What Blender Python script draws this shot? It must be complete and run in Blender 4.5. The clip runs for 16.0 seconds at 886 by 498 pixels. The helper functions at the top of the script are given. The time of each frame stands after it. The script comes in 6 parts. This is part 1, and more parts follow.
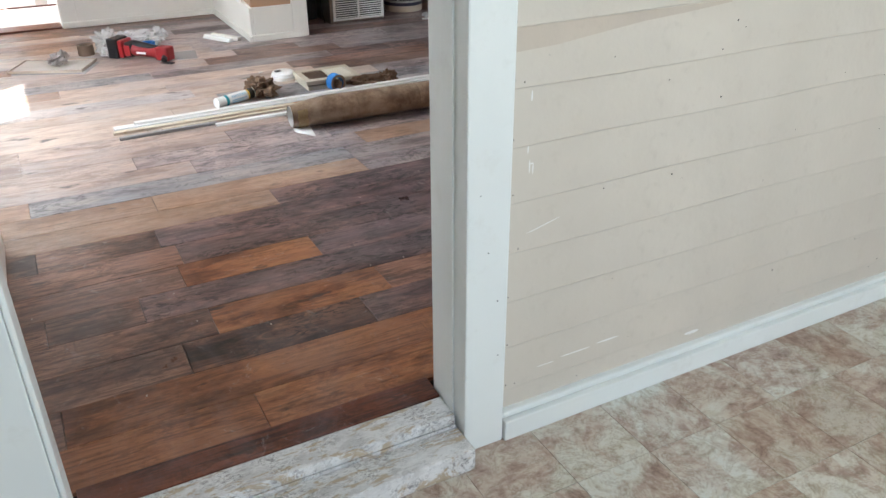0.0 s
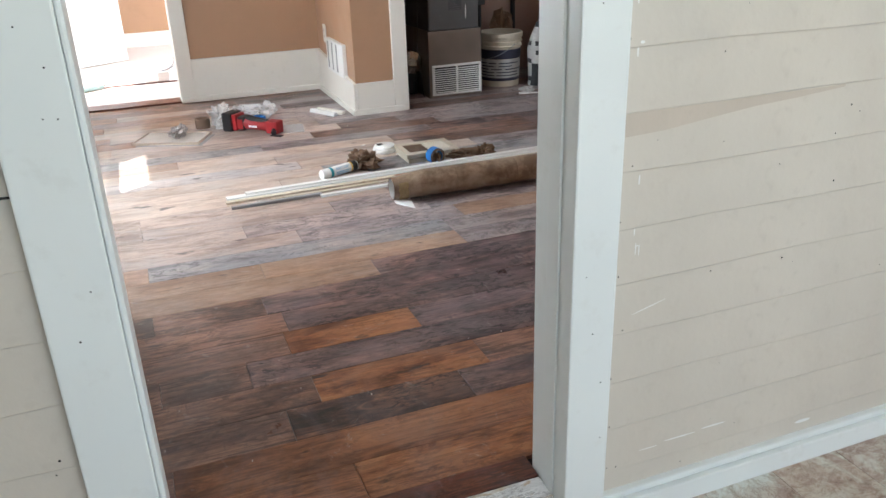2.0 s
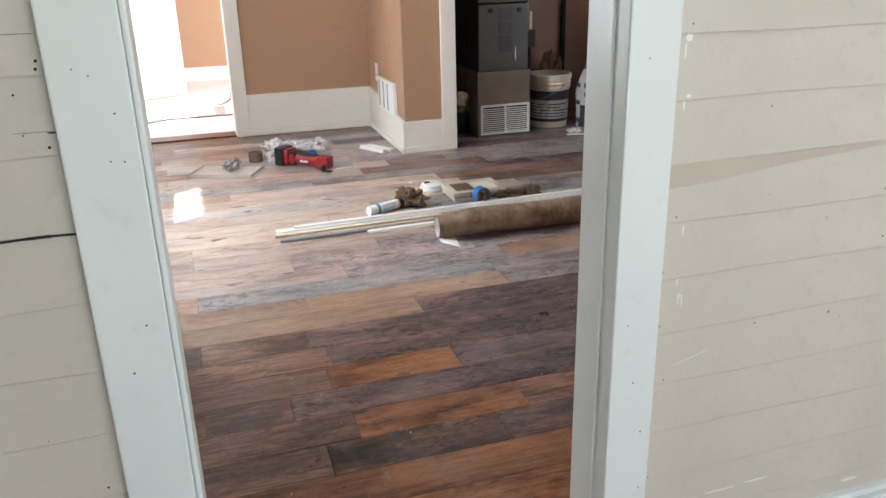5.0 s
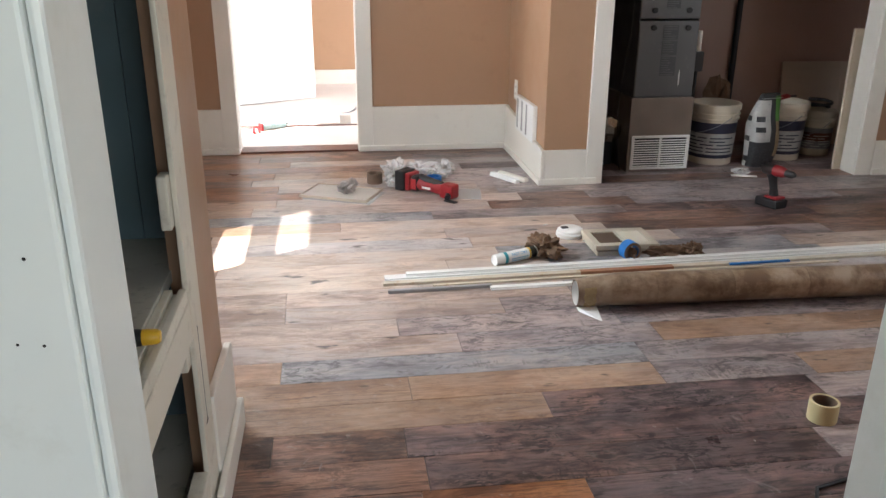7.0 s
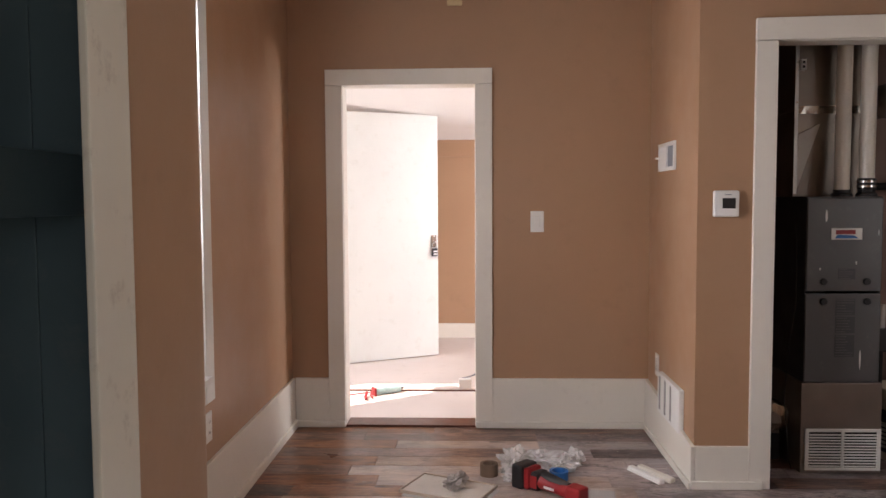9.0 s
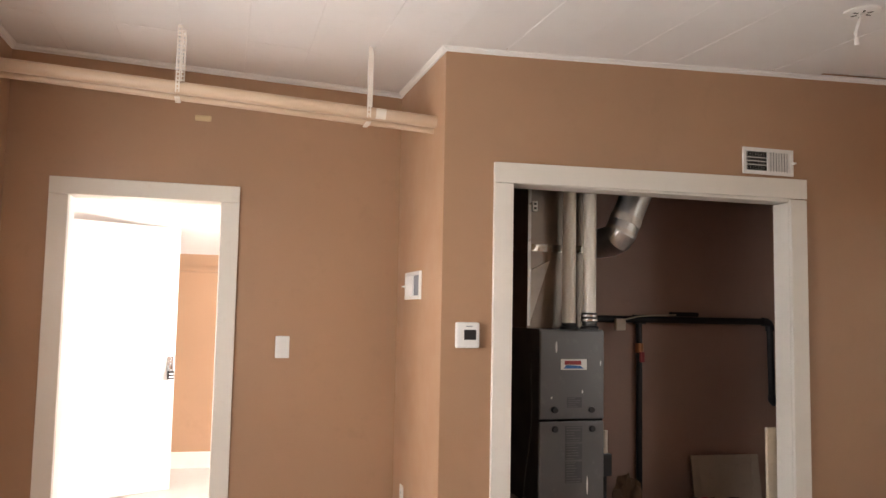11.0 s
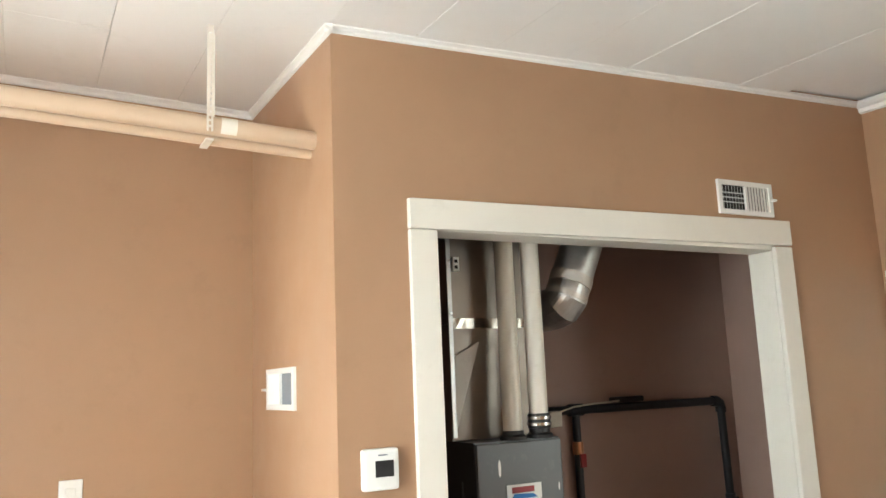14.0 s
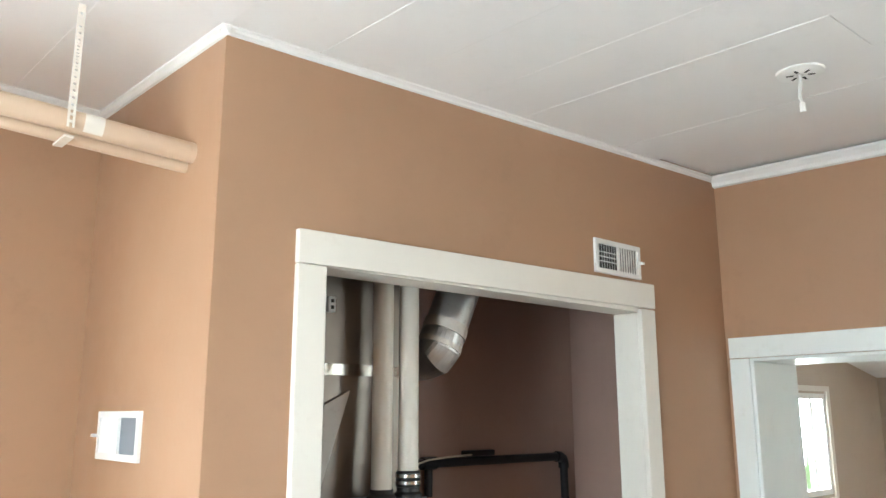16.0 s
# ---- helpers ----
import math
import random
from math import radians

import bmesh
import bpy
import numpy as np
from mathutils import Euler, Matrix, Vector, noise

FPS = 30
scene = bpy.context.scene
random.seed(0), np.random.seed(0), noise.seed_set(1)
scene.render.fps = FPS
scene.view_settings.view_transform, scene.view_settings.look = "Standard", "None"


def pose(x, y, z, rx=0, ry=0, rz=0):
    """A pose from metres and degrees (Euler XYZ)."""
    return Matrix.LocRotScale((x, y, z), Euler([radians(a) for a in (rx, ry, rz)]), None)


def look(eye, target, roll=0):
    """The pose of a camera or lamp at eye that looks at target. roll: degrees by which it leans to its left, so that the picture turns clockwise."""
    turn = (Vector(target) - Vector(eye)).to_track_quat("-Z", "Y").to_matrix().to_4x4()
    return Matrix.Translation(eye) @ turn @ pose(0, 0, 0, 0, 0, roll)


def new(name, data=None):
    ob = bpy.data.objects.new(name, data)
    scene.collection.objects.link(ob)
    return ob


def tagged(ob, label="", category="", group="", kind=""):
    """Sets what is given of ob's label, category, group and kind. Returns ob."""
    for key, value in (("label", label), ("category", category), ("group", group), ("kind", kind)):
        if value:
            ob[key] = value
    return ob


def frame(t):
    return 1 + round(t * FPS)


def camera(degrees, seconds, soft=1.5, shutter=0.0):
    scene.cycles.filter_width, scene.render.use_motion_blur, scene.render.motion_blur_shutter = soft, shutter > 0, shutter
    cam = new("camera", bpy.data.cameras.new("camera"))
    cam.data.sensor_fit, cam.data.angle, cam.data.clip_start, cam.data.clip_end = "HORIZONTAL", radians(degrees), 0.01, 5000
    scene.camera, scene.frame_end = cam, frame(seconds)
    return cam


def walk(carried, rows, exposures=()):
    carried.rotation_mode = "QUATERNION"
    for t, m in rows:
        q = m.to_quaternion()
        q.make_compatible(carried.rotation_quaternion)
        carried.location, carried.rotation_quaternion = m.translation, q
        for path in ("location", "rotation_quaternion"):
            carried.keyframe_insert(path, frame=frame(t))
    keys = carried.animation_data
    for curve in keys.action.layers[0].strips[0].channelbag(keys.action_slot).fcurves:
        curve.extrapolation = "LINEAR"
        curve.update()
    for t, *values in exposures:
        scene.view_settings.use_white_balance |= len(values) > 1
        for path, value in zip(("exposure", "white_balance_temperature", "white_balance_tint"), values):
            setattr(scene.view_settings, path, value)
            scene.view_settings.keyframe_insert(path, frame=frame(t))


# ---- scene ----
cam = camera(58.6, 16.0)
# seconds, eye, target, roll
PATH = [
    (0, (0.32, 0.442, 1.175), (1.134, 2.008, 0.234), -0.4),
    (0.5, (0.307, 0.44, 1.185), (1.127, 2.052, 0.333), -1.1),
    (1, (0.302, 0.436, 1.189), (1.063, 2.092, 0.366), -1.5),
    (1.5, (0.287, 0.435, 1.205), (0.998, 2.118, 0.392), -1.7),
    (2, (0.282, 0.442, 1.211), (0.927, 2.164, 0.425), -2.0),
    (2.5, (0.279, 0.444, 1.214), (0.922, 2.185, 0.469), -1.5),
    (3, (0.276, 0.442, 1.217), (0.921, 2.186, 0.48), -1.3),
    (3.2, (0.276, 0.441, 1.219), (0.923, 2.184, 0.483), -1.3),
    (5.5, (0.277, 0.42, 1.241), (0.74, 2.239, 0.551), -1.8),
    (6, (0.303, 0.519, 1.249), (0.667, 2.361, 0.562), -1.6),
    (6.5, (0.315, 0.833, 1.271), (0.655, 2.681, 0.583), -0.1),
    (7, (0.396, 1.063, 1.243), (0.653, 2.922, 0.552), 0.3),
    (7.5, (0.584, 1.331, 1.249), (0.53, 3.209, 0.563), -1.1),
    (8, (0.638, 1.489, 1.249), (0.556, 3.364, 0.557), -0.6),
    (8.5, (0.573, 1.633, 1.305), (0.492, 3.536, 0.693), -0.7),
    (9, (0.537, 1.683, 1.381), (0.46, 3.678, 1.256), -0.3),
    (9.5, (0.552, 1.696, 1.444), (0.608, 3.69, 1.593), 0.5),
    (10, (0.535, 1.686, 1.456), (0.883, 3.646, 1.646), 1.0),
    (10.2, (0.533, 1.686, 1.461), (0.902, 3.643, 1.641), 1.2),
    (12.3, (0.685, 2.188, 1.438), (1.529, 3.995, 1.582), -0.8),
    (12.5, (0.687, 2.262, 1.46), (1.524, 4.074, 1.588), -1.5),
    (13, (0.644, 2.555, 1.504), (1.488, 4.364, 1.624), -2.2),
    (13.5, (0.659, 2.84, 1.558), (1.511, 4.637, 1.772), -1.8),
    (14, (0.752, 3.142, 1.606), (1.678, 4.883, 1.938), -2.4),
    (14.5, (0.742, 3.3, 1.627), (1.736, 4.998, 1.984), -2.6),
    (15, (0.687, 3.378, 1.652), (1.748, 5.021, 2.074), -2.4),
    (15.5, (0.671, 3.405, 1.673), (1.895, 4.929, 2.094), -0.7),
    (16, (0.649, 3.452, 1.667), (1.956, 4.908, 2.078), -0.1),
]
EXPOSURES = [
    (0, 2.02, 5850, 6), (1, 1.93, 5850, 6), (2.5, 1.93, 5950, 7), (5.5, 1.89, 6080, 8), (6.5, 1.82, 6100, 8), (7.0, 1.74, 6100, 8), (7.5, 1.79, 6000, 7), (8, 1.74, 5850, 8), (8.5, 1.62, 5900, 9), (9, 1.05, 6700, 19), (9.5, 1.10, 7150, 22),
    (10, 1.38, 7200, 20), (12.5, 2.07, 6650, 12), (13, 1.90, 6800, 16), (13.5, 2.14, 6650, 10), (14, 2.53, 6420, 1), (14.5, 2.68, 6150, -3), (15, 2.66, 5980, 0), (16, 2.60, 5900, 0),
]
walk(cam, [(t, look(*p)) for t, *p in PATH], EXPOSURES)

# ---- world, sun, window light and fill lamps ----
SUN_DIR = Vector((0.546, 0.39, -1.0)).normalized()
world = bpy.data.worlds.new("sky")
scene.world = world
world.use_nodes = True
wn = world.node_tree.nodes
sky = wn.new("ShaderNodeTexSky")
sky.sky_type, sky.sun_disc = "NISHITA", False
sky.sun_elevation, sky.sun_rotation = radians(56), math.atan2(-SUN_DIR.x, -SUN_DIR.y)
world.node_tree.links.new(sky.outputs[0], wn["Background"].inputs[0])
wn["Background"].inputs[1].default_value = 0.05

sun = new("sun", bpy.data.lights.new("sun", "SUN"))
sun.data.energy, sun.data.angle, sun.data.color = 5.0, radians(0.55), (1.0, 0.93, 0.82)
sun.matrix_world = look((-6, -3, 14), Vector((-6, -3, 14)) + SUN_DIR)


def daylight_lamp(eye, target, w, h, watts, color=(0.93, 0.97, 1.0)):
    ob = new("daylight_lamp", bpy.data.lights.new("daylight_lamp", "AREA"))
    ob.data.shape, ob.data.size, ob.data.size_y = "RECTANGLE", w, h
    ob.data.energy, ob.data.color = watts, color
    ob.matrix_world = look(eye, target)
    return ob


daylight_lamp((-0.72, 4.31, 1.45), (0.5, 4.31, 1.2), 0.9, 1.45, 25)
daylight_lamp((1.75, -1.42, 1.55), (1.75, 1.0, 1.0), 2.6, 1.3, 14.5)
# fill lamp before a closed wall, added to brighten the next room's door
daylight_lamp((2.72, 7.9, 1.35), (0.2, 8.3, 0.9), 1.1, 1.3, 47)
daylight_lamp((-1.58, 7.4, 1.38), (0.6, 6.6, 0.3), 1.1, 1.2, 19)
daylight_lamp((6.48, 6.2, 1.48), (6.0, 4.0, 1.0), 0.5, 0.7, 10)
# fill lamp for the main room, at an added opening out of view
daylight_lamp((4.25, 2.75, 1.5), (2.0, 3.2, 1.0), 1.1, 1.3, 4.5)


# ---- materials ----
def shader(name):
    m = bpy.data.materials.new(name)
    m.use_nodes = True
    t = m.node_tree
    return m, t, t.nodes["Principled BSDF"]


def node(t, kind, **inputs):
    n = t.nodes.new(kind)
    for k, v in inputs.items():
        n.inputs[k.replace("_", " ")].default_value = v
    return n


def ramp(t, fac, stops):
    r = t.nodes.new("ShaderNodeValToRGB")
    e = r.color_ramp.elements
    while len(e) < len(stops):
        e.new(0.5)
    for el, (p, c) in zip(e, stops):
        el.position, el.color = p, (*c, 1)
    t.links.new(fac, r.inputs[0])
    return r.outputs[0]


def mix(t, fac, a, b, kind="MIX"):
    m = t.nodes.new("ShaderNodeMix")
    m.data_type, m.blend_type = "RGBA", kind
    for sock, v in ((m.inputs[0], fac), (m.inputs[6], a), (m.inputs[7], b)):
        if isinstance(v, (int, float)):
            sock.default_value = v
        elif isinstance(v, tuple):
            sock.default_value = (*v, 1)
        else:
            t.links.new(v, sock)
    return m.outputs[2]


def coords(t, scale=(1, 1, 1), shift=False, kind="Object"):
    tc = t.nodes.new("ShaderNodeTexCoord")
    mp = t.nodes.new("ShaderNodeMapping")
    mp.inputs["Scale"].default_value = scale
    t.links.new(tc.outputs[kind], mp.inputs[0])
    if shift:
        oi = t.nodes.new("ShaderNodeObjectInfo")
        mul = t.nodes.new("ShaderNodeVectorMath")
        mul.operation = "SCALE"
        mul.inputs[0].default_value = (37.0, 91.0, 13.0)
        t.links.new(oi.outputs["Random"], mul.inputs["Scale"])
        t.links.new(mul.outputs[0], mp.inputs["Location"])
    return mp.outputs[0]


def bump(t, bsdf, height, strength, distance=0.002):
    b = node(t, "ShaderNodeBump", Strength=strength, Distance=distance)
    t.links.new(height, b.inputs["Height"])
    t.links.new(b.outputs[0], bsdf.inputs["Normal"])


def noise_tex(t, vec, scale, detail=4.0, rough=0.55, distort=0.0):
    n = node(t, "ShaderNodeTexNoise", Scale=scale, Detail=detail, Roughness=rough, Distortion=distort)
    t.links.new(vec, n.inputs["Vector"])
    return n.outputs["Fac"]


def paint(name, color, rough=0.5, vary=0.12, grime=None, grain=60.0, relief=0.15, metal=0.0, spec=0.5, big=1.6):
    """Painted or moulded surface: broad mottling, fine grain, some grime."""
    m, t, b = shader(name)
    v = coords(t)
    dark = tuple(c * (1 - vary) for c in color)
    light = tuple(min(1.0, c * (1 + vary * 0.5)) for c in color)
    col = ramp(t, noise_tex(t, v, big, 5), [(0.3, dark), (0.7, light)])
    if grime:
        spots = ramp(t, noise_tex(t, v, big * 5.5, 8, 0.7), [(0.56, (0, 0, 0)), (0.74, (1, 1, 1))])
        col = mix(t, spots, col, grime)
    t.links.new(col, b.inputs["Base Color"])
    rr = ramp(t, noise_tex(t, v, big * 4, 3), [(0.3, (rough * 0.85,) * 3), (0.7, (min(1, rough * 1.15),) * 3)])
    t.links.new(rr, b.inputs["Roughness"])
    b.inputs["Metallic"].default_value = metal
    b.inputs["Specular IOR Level"].default_value = spec
    bump(t, b, noise_tex(t, v, grain, 3), relief)
    return m


def plank_wood(name, dark, mid, light, stain, scuff=1.0, grain=1.0, gloss=0.75):
    """Printed reclaimed-oak laminate: drifting tone, fine grain lines, knots, black marks, bluish wash and building dust."""
    m, t, b = shader(name)
    geo = t.nodes.new("ShaderNodeNewGeometry")
    place = geo.outputs["Position"]
    # tone drifts along the board
    drift = noise_tex(t, coords(t, (1.3, 3.0, 1), True), 2.0, 3, 0.55, 0.4)
    blot = noise_tex(t, coords(t, (2.0, 6.5, 1), True), 3.2, 10, 0.72, 1.0)
    both = mix(t, 0.5, drift, blot)
    col = ramp(t, both, [(0.42, dark), (0.50, mid), (0.57, light)])
    # faded wash running over part of the board
    st = ramp(t, noise_tex(t, coords(t, (1.1, 2.6, 1), True), 2.2, 9, 0.68, 0.6), [(0.46, (0, 0, 0)), (0.60, (0.8, 0.8, 0.8))])
    col = mix(t, st, col, stain)
    # long wandering grain and thin dark grain lines
    g1 = ramp(t, noise_tex(t, coords(t, (1.2, 16, 1), True), 2.4, 9, 0.7, 2.0), [(0.40, (0.42, 0.40, 0.38)), (0.52, (1, 1, 1)), (0.64, (1.22, 1.18, 1.14))])
    col = mix(t, 0.6 * grain, col, g1, "MULTIPLY")
    lines = ramp(t, noise_tex(t, coords(t, (1.5, 30, 1), True), 2.3, 7, 0.68, 1.5), [(0.515, (0, 0, 0)), (0.55, (1, 1, 1))])
    clear = ramp(t, noise_tex(t, coords(t, (1.5, 5, 1), True), 2.4, 4, 0.6), [(0.36, (0, 0, 0)), (0.54, (0.9 * grain,) * 3)])
    col = mix(t, mix(t, 1.0, lines, clear, "MULTIPLY"), col, tuple(c * 0.38 for c in dark))
    # black marks gathered in places, and saw marks across the board
    sc = ramp(t, noise_tex(t, coords(t, (5, 12, 1), True), 3.0, 11, 0.78, 1.6), [(0.50, (0, 0, 0)), (0.55, (0.95 * scuff,) * 3)])
    where = ramp(t, noise_tex(t, coords(t, (1.7, 4.0, 1), True), 2.5, 5, 0.62), [(0.42, (0, 0, 0)), (0.56, (1, 1, 1))])
    col = mix(t, mix(t, 1.0, sc, where, "MULTIPLY"), col, tuple(c * 0.32 for c in dark))
    saw = ramp(t, noise_tex(t, coords(t, (42, 5, 1), True), 2.0, 5, 0.6, 1.2), [(0.53, (0, 0, 0)), (0.59, (1, 1, 1))])
    area = ramp(t, noise_tex(t, coords(t, (2.6, 6, 1), True), 1.6, 5, 0.6), [(0.55, (0, 0, 0)), (0.63, (0.55 * scuff,) * 3)])
    col = mix(t, mix(t, 1.0, saw, area, "MULTIPLY"), col, tuple(c * 0.4 for c in dark))
    kn = ramp(t, noise_tex(t, coords(t, (4.5, 11, 1), True), 1.5, 3, 0.5), [(0.66, (0, 0, 0)), (0.72, (0.9, 0.9, 0.9))])
    col = mix(t, kn, col, (0.020, 0.013, 0.010))
    oi = t.nodes.new("ShaderNodeObjectInfo")
    hv = node(t, "ShaderNodeHueSaturation", Saturation=1.0)
    val = node(t, "ShaderNodeMapRange", To_Min=0.88, To_Max=1.12)
    t.links.new(oi.outputs["Random"], val.inputs[0])
    t.links.new(val.outputs[0], hv.inputs["Value"])
    t.links.new(col, hv.inputs["Color"])
    # pale dust and trodden scuffs lie across the joints
    dust = ramp(t, noise_tex(t, place, 2.3, 11, 0.74, 0.9), [(0.46, (0, 0, 0)), (0.64, (0.13, 0.13, 0.13))])
    out = mix(t, dust, hv.outputs[0], (0.40, 0.385, 0.395))
    smear = ramp(t, noise_tex(t, place, 9.0, 10, 0.78, 1.6), [(0.585, (0, 0, 0)), (0.66, (0.30, 0.30, 0.30))])
    out = mix(t, smear, out, (0.52, 0.49, 0.47))
    t.links.new(out, b.inputs["Base Color"])
    r = ramp(t, noise_tex(t, place, 3.0, 6, 0.65), [(0.3, (0.27, 0.27, 0.27)), (0.7, (0.44, 0.44, 0.44))])
    t.links.new(r, b.inputs["Roughness"])
    b.inputs["Specular IOR Level"].default_value = gloss
    bump(t, b, noise_tex(t, coords(t, (4, 45, 4), True), 2.0, 5, 0.6), 0.3, 0.0014)
    return m


WOODS = {
    "O": plank_wood("laminate_orange", (0.115, 0.040, 0.017), (0.295, 0.115, 0.047), (0.39, 0.175, 0.078), (0.28, 0.122, 0.060), 0.4, 0.5, 0.38),
    "R": plank_wood("laminate_red_brown", (0.105, 0.050, 0.033), (0.27, 0.132, 0.085), (0.36, 0.195, 0.130), (0.26, 0.148, 0.108), 0.5, 0.8, 0.45),
    "N": plank_wood("laminate_brown", (0.085, 0.044, 0.031), (0.24, 0.124, 0.084), (0.35, 0.195, 0.137), (0.23, 0.135, 0.104), 0.6, 0.8, 0.45),
    "K": plank_wood("laminate_black_brown", (0.018, 0.011, 0.010), (0.125, 0.060, 0.040), (0.33, 0.155, 0.090), (0.15, 0.080, 0.060), 0.9, 0.6, 0.45),
    "T": plank_wood("laminate_tan", (0.26, 0.150, 0.095), (0.41, 0.25, 0.16), (0.49, 0.33, 0.225), (0.40, 0.275, 0.20), 0.3, 0.4, 0.55),
    "D": plank_wood("laminate_dark", (0.044, 0.027, 0.027), (0.185, 0.110, 0.098), (0.30, 0.180, 0.148), (0.20, 0.145, 0.146), 1.0, 0.6, 0.5),
    # from here on, tones lightened: mid-room sheen of window and doorway is in them
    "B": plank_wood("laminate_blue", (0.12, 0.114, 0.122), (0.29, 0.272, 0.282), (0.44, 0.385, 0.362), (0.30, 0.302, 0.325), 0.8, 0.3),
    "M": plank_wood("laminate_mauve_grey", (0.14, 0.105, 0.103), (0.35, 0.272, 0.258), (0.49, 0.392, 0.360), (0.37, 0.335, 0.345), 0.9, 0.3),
    "S": plank_wood("laminate_sheen_brown", (0.25, 0.170, 0.130), (0.44, 0.322, 0.258), (0.55, 0.42, 0.345), (0.44, 0.375, 0.35), 0.35, 0.22),
    "P": plank_wood("laminate_sheen_pale", (0.38, 0.268, 0.20), (0.54, 0.405, 0.315), (0.64, 0.51, 0.415), (0.54, 0.46, 0.41), 0.22, 0.18),
    "Q": plank_wood("laminate_sheen_grey", (0.28, 0.232, 0.215), (0.46, 0.395, 0.37), (0.57, 0.50, 0.465), (0.46, 0.44, 0.445), 0.3, 0.18),
}

TAN = (0.400, 0.237, 0.140)
M_WALL = paint("tan_wall_paint", TAN, 0.42, 0.07, (0.366, 0.215, 0.126), 45, 0.22, big=1.1)
M_TRIM = paint("white_trim_paint", (0.755, 0.715, 0.64), 0.38, 0.04, (0.70, 0.655, 0.58), 40, 0.12, big=2.2)
M_CASING = paint("white_gloss_casing", (0.765, 0.79, 0.765), 0.34, 0.04, (0.70, 0.715, 0.68), 30, 0.18, big=2.0)
M_SIDING = paint("beige_siding_paint", (0.60, 0.545, 0.465), 0.40, 0.09, (0.54, 0.485, 0.41), 55, 0.3, big=2.6)
M_CEIL = paint("white_ceiling_paint", (0.80, 0.785, 0.765), 0.7, 0.04, (0.76, 0.745, 0.72), 90, 0.25, big=1.4)
M_TEAL = paint("teal_cabinet_paint", (0.115, 0.165, 0.18), 0.5, 0.22, (0.15, 0.18, 0.185), 40, 0.25, big=2.5)
M_OLDPAINT = paint("old_tan_paint", (0.53, 0.455, 0.37), 0.5, 0.08, (0.48, 0.41, 0.33), 55, 0.25, big=6)
M_SHELF = paint("dusty_grey_shelf", (0.48, 0.455, 0.39), 0.7, 0.2, (0.23, 0.215, 0.19), 60, 0.3, big=4)
M_CABTRIM = paint("worn_cream_frame", (0.73, 0.68, 0.57), 0.45, 0.08, (0.50, 0.44, 0.36), 35, 0.25, big=3)
# the tan wall paint again, closet shade and bluish haze mixed into its colour
M_CLOSET = paint("closet_shaded_tan_paint", (0.40, 0.265, 0.215), 0.5, 0.10, (0.37, 0.24, 0.195), 40, 0.2)
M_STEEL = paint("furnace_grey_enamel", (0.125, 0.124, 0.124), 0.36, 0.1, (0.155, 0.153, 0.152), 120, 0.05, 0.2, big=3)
M_DARKSTEEL = paint("shaded_dark_steel", (0.035, 0.036, 0.04), 0.5, 0.15, None, 80, 0.1, 0.2)
# warm and dark: reflections of the brown closet are put into the metal's colour
M_GALV = paint("galvanised_sheet", (0.27, 0.225, 0.19), 0.42, 0.2, None, 9, 0.0, 0.9, big=5)
M_SILVER = paint("bright_galvanised_duct", (0.55, 0.54, 0.52), 0.33, 0.2, (0.40, 0.38, 0.36), 20, 0.03, 0.9, big=7)
M_PANEL = paint("pale_panel", (0.56, 0.51, 0.455), 0.5, 0.1, (0.42, 0.37, 0.32), 50, 0.1, big=6)
M_FOIL = paint("foil_duct", (0.40, 0.36, 0.31), 0.22, 0.2, None, 30, 0.12, 1.0, big=9)
M_PVC = paint("white_pvc", (0.74, 0.70, 0.62), 0.35, 0.05, (0.62, 0.56, 0.46), 30, 0.05)
M_BLACKIRON = paint("black_iron_pipe", (0.012, 0.013, 0.016), 0.4, 0.2, None, 70, 0.3, 0.3)
M_BLACK = paint("black_plastic", (0.014, 0.014, 0.015), 0.45, 0.2, None, 120, 0.15)
M_RED = paint("red_plastic", (0.30, 0.014, 0.018), 0.38, 0.12, None, 90, 0.08)
M_WHITE = paint("white_plastic", (0.80, 0.79, 0.76), 0.32, 0.04, None, 60, 0.04)
M_CREAM = paint("cream_plastic", (0.62, 0.56, 0.45), 0.4, 0.06, (0.52, 0.45, 0.36), 50, 0.08)
M_BEIGE = paint("beige_enamel", (0.52, 0.46, 0.36), 0.4, 0.08, (0.36, 0.31, 0.24), 60, 0.08, big=7)
M_HOLE = paint("dark_slot", (0.02, 0.018, 0.016), 0.8, 0.2)
M_PAPER = paint("brown_paper", (0.17, 0.10, 0.058), 0.8, 0.35, (0.075, 0.042, 0.024), 40, 0.6, big=12)
M_RAG = paint("grey_rag", (0.42, 0.375, 0.35), 0.9, 0.25, (0.27, 0.235, 0.22), 140, 0.7, big=14)
M_TAPECORE = paint("brown_card", (0.17, 0.11, 0.075), 0.75, 0.15, None, 90, 0.2)
M_MASK = paint("masking_tape", (0.62, 0.53, 0.30), 0.6, 0.06, None, 90, 0.15)
M_BLUE = paint("blue_tape", (0.02, 0.16, 0.46), 0.5, 0.1, None, 90, 0.15)
M_YELLOW = paint("yellow_plastic", (0.72, 0.42, 0.02), 0.35, 0.06)
M_GREEN = paint("green_print", (0.10, 0.28, 0.05), 0.5, 0.15)
M_NAVY = paint("navy_label", (0.03, 0.032, 0.06), 0.42, 0.1)
M_GREYPRINT = paint("grey_print", (0.22, 0.24, 0.27), 0.5, 0.2)
M_TEALPRINT = paint("teal_print", (0.03, 0.32, 0.38), 0.45, 0.1)
M_SKYPRINT = paint("light_blue_print", (0.16, 0.42, 0.62), 0.45, 0.08)
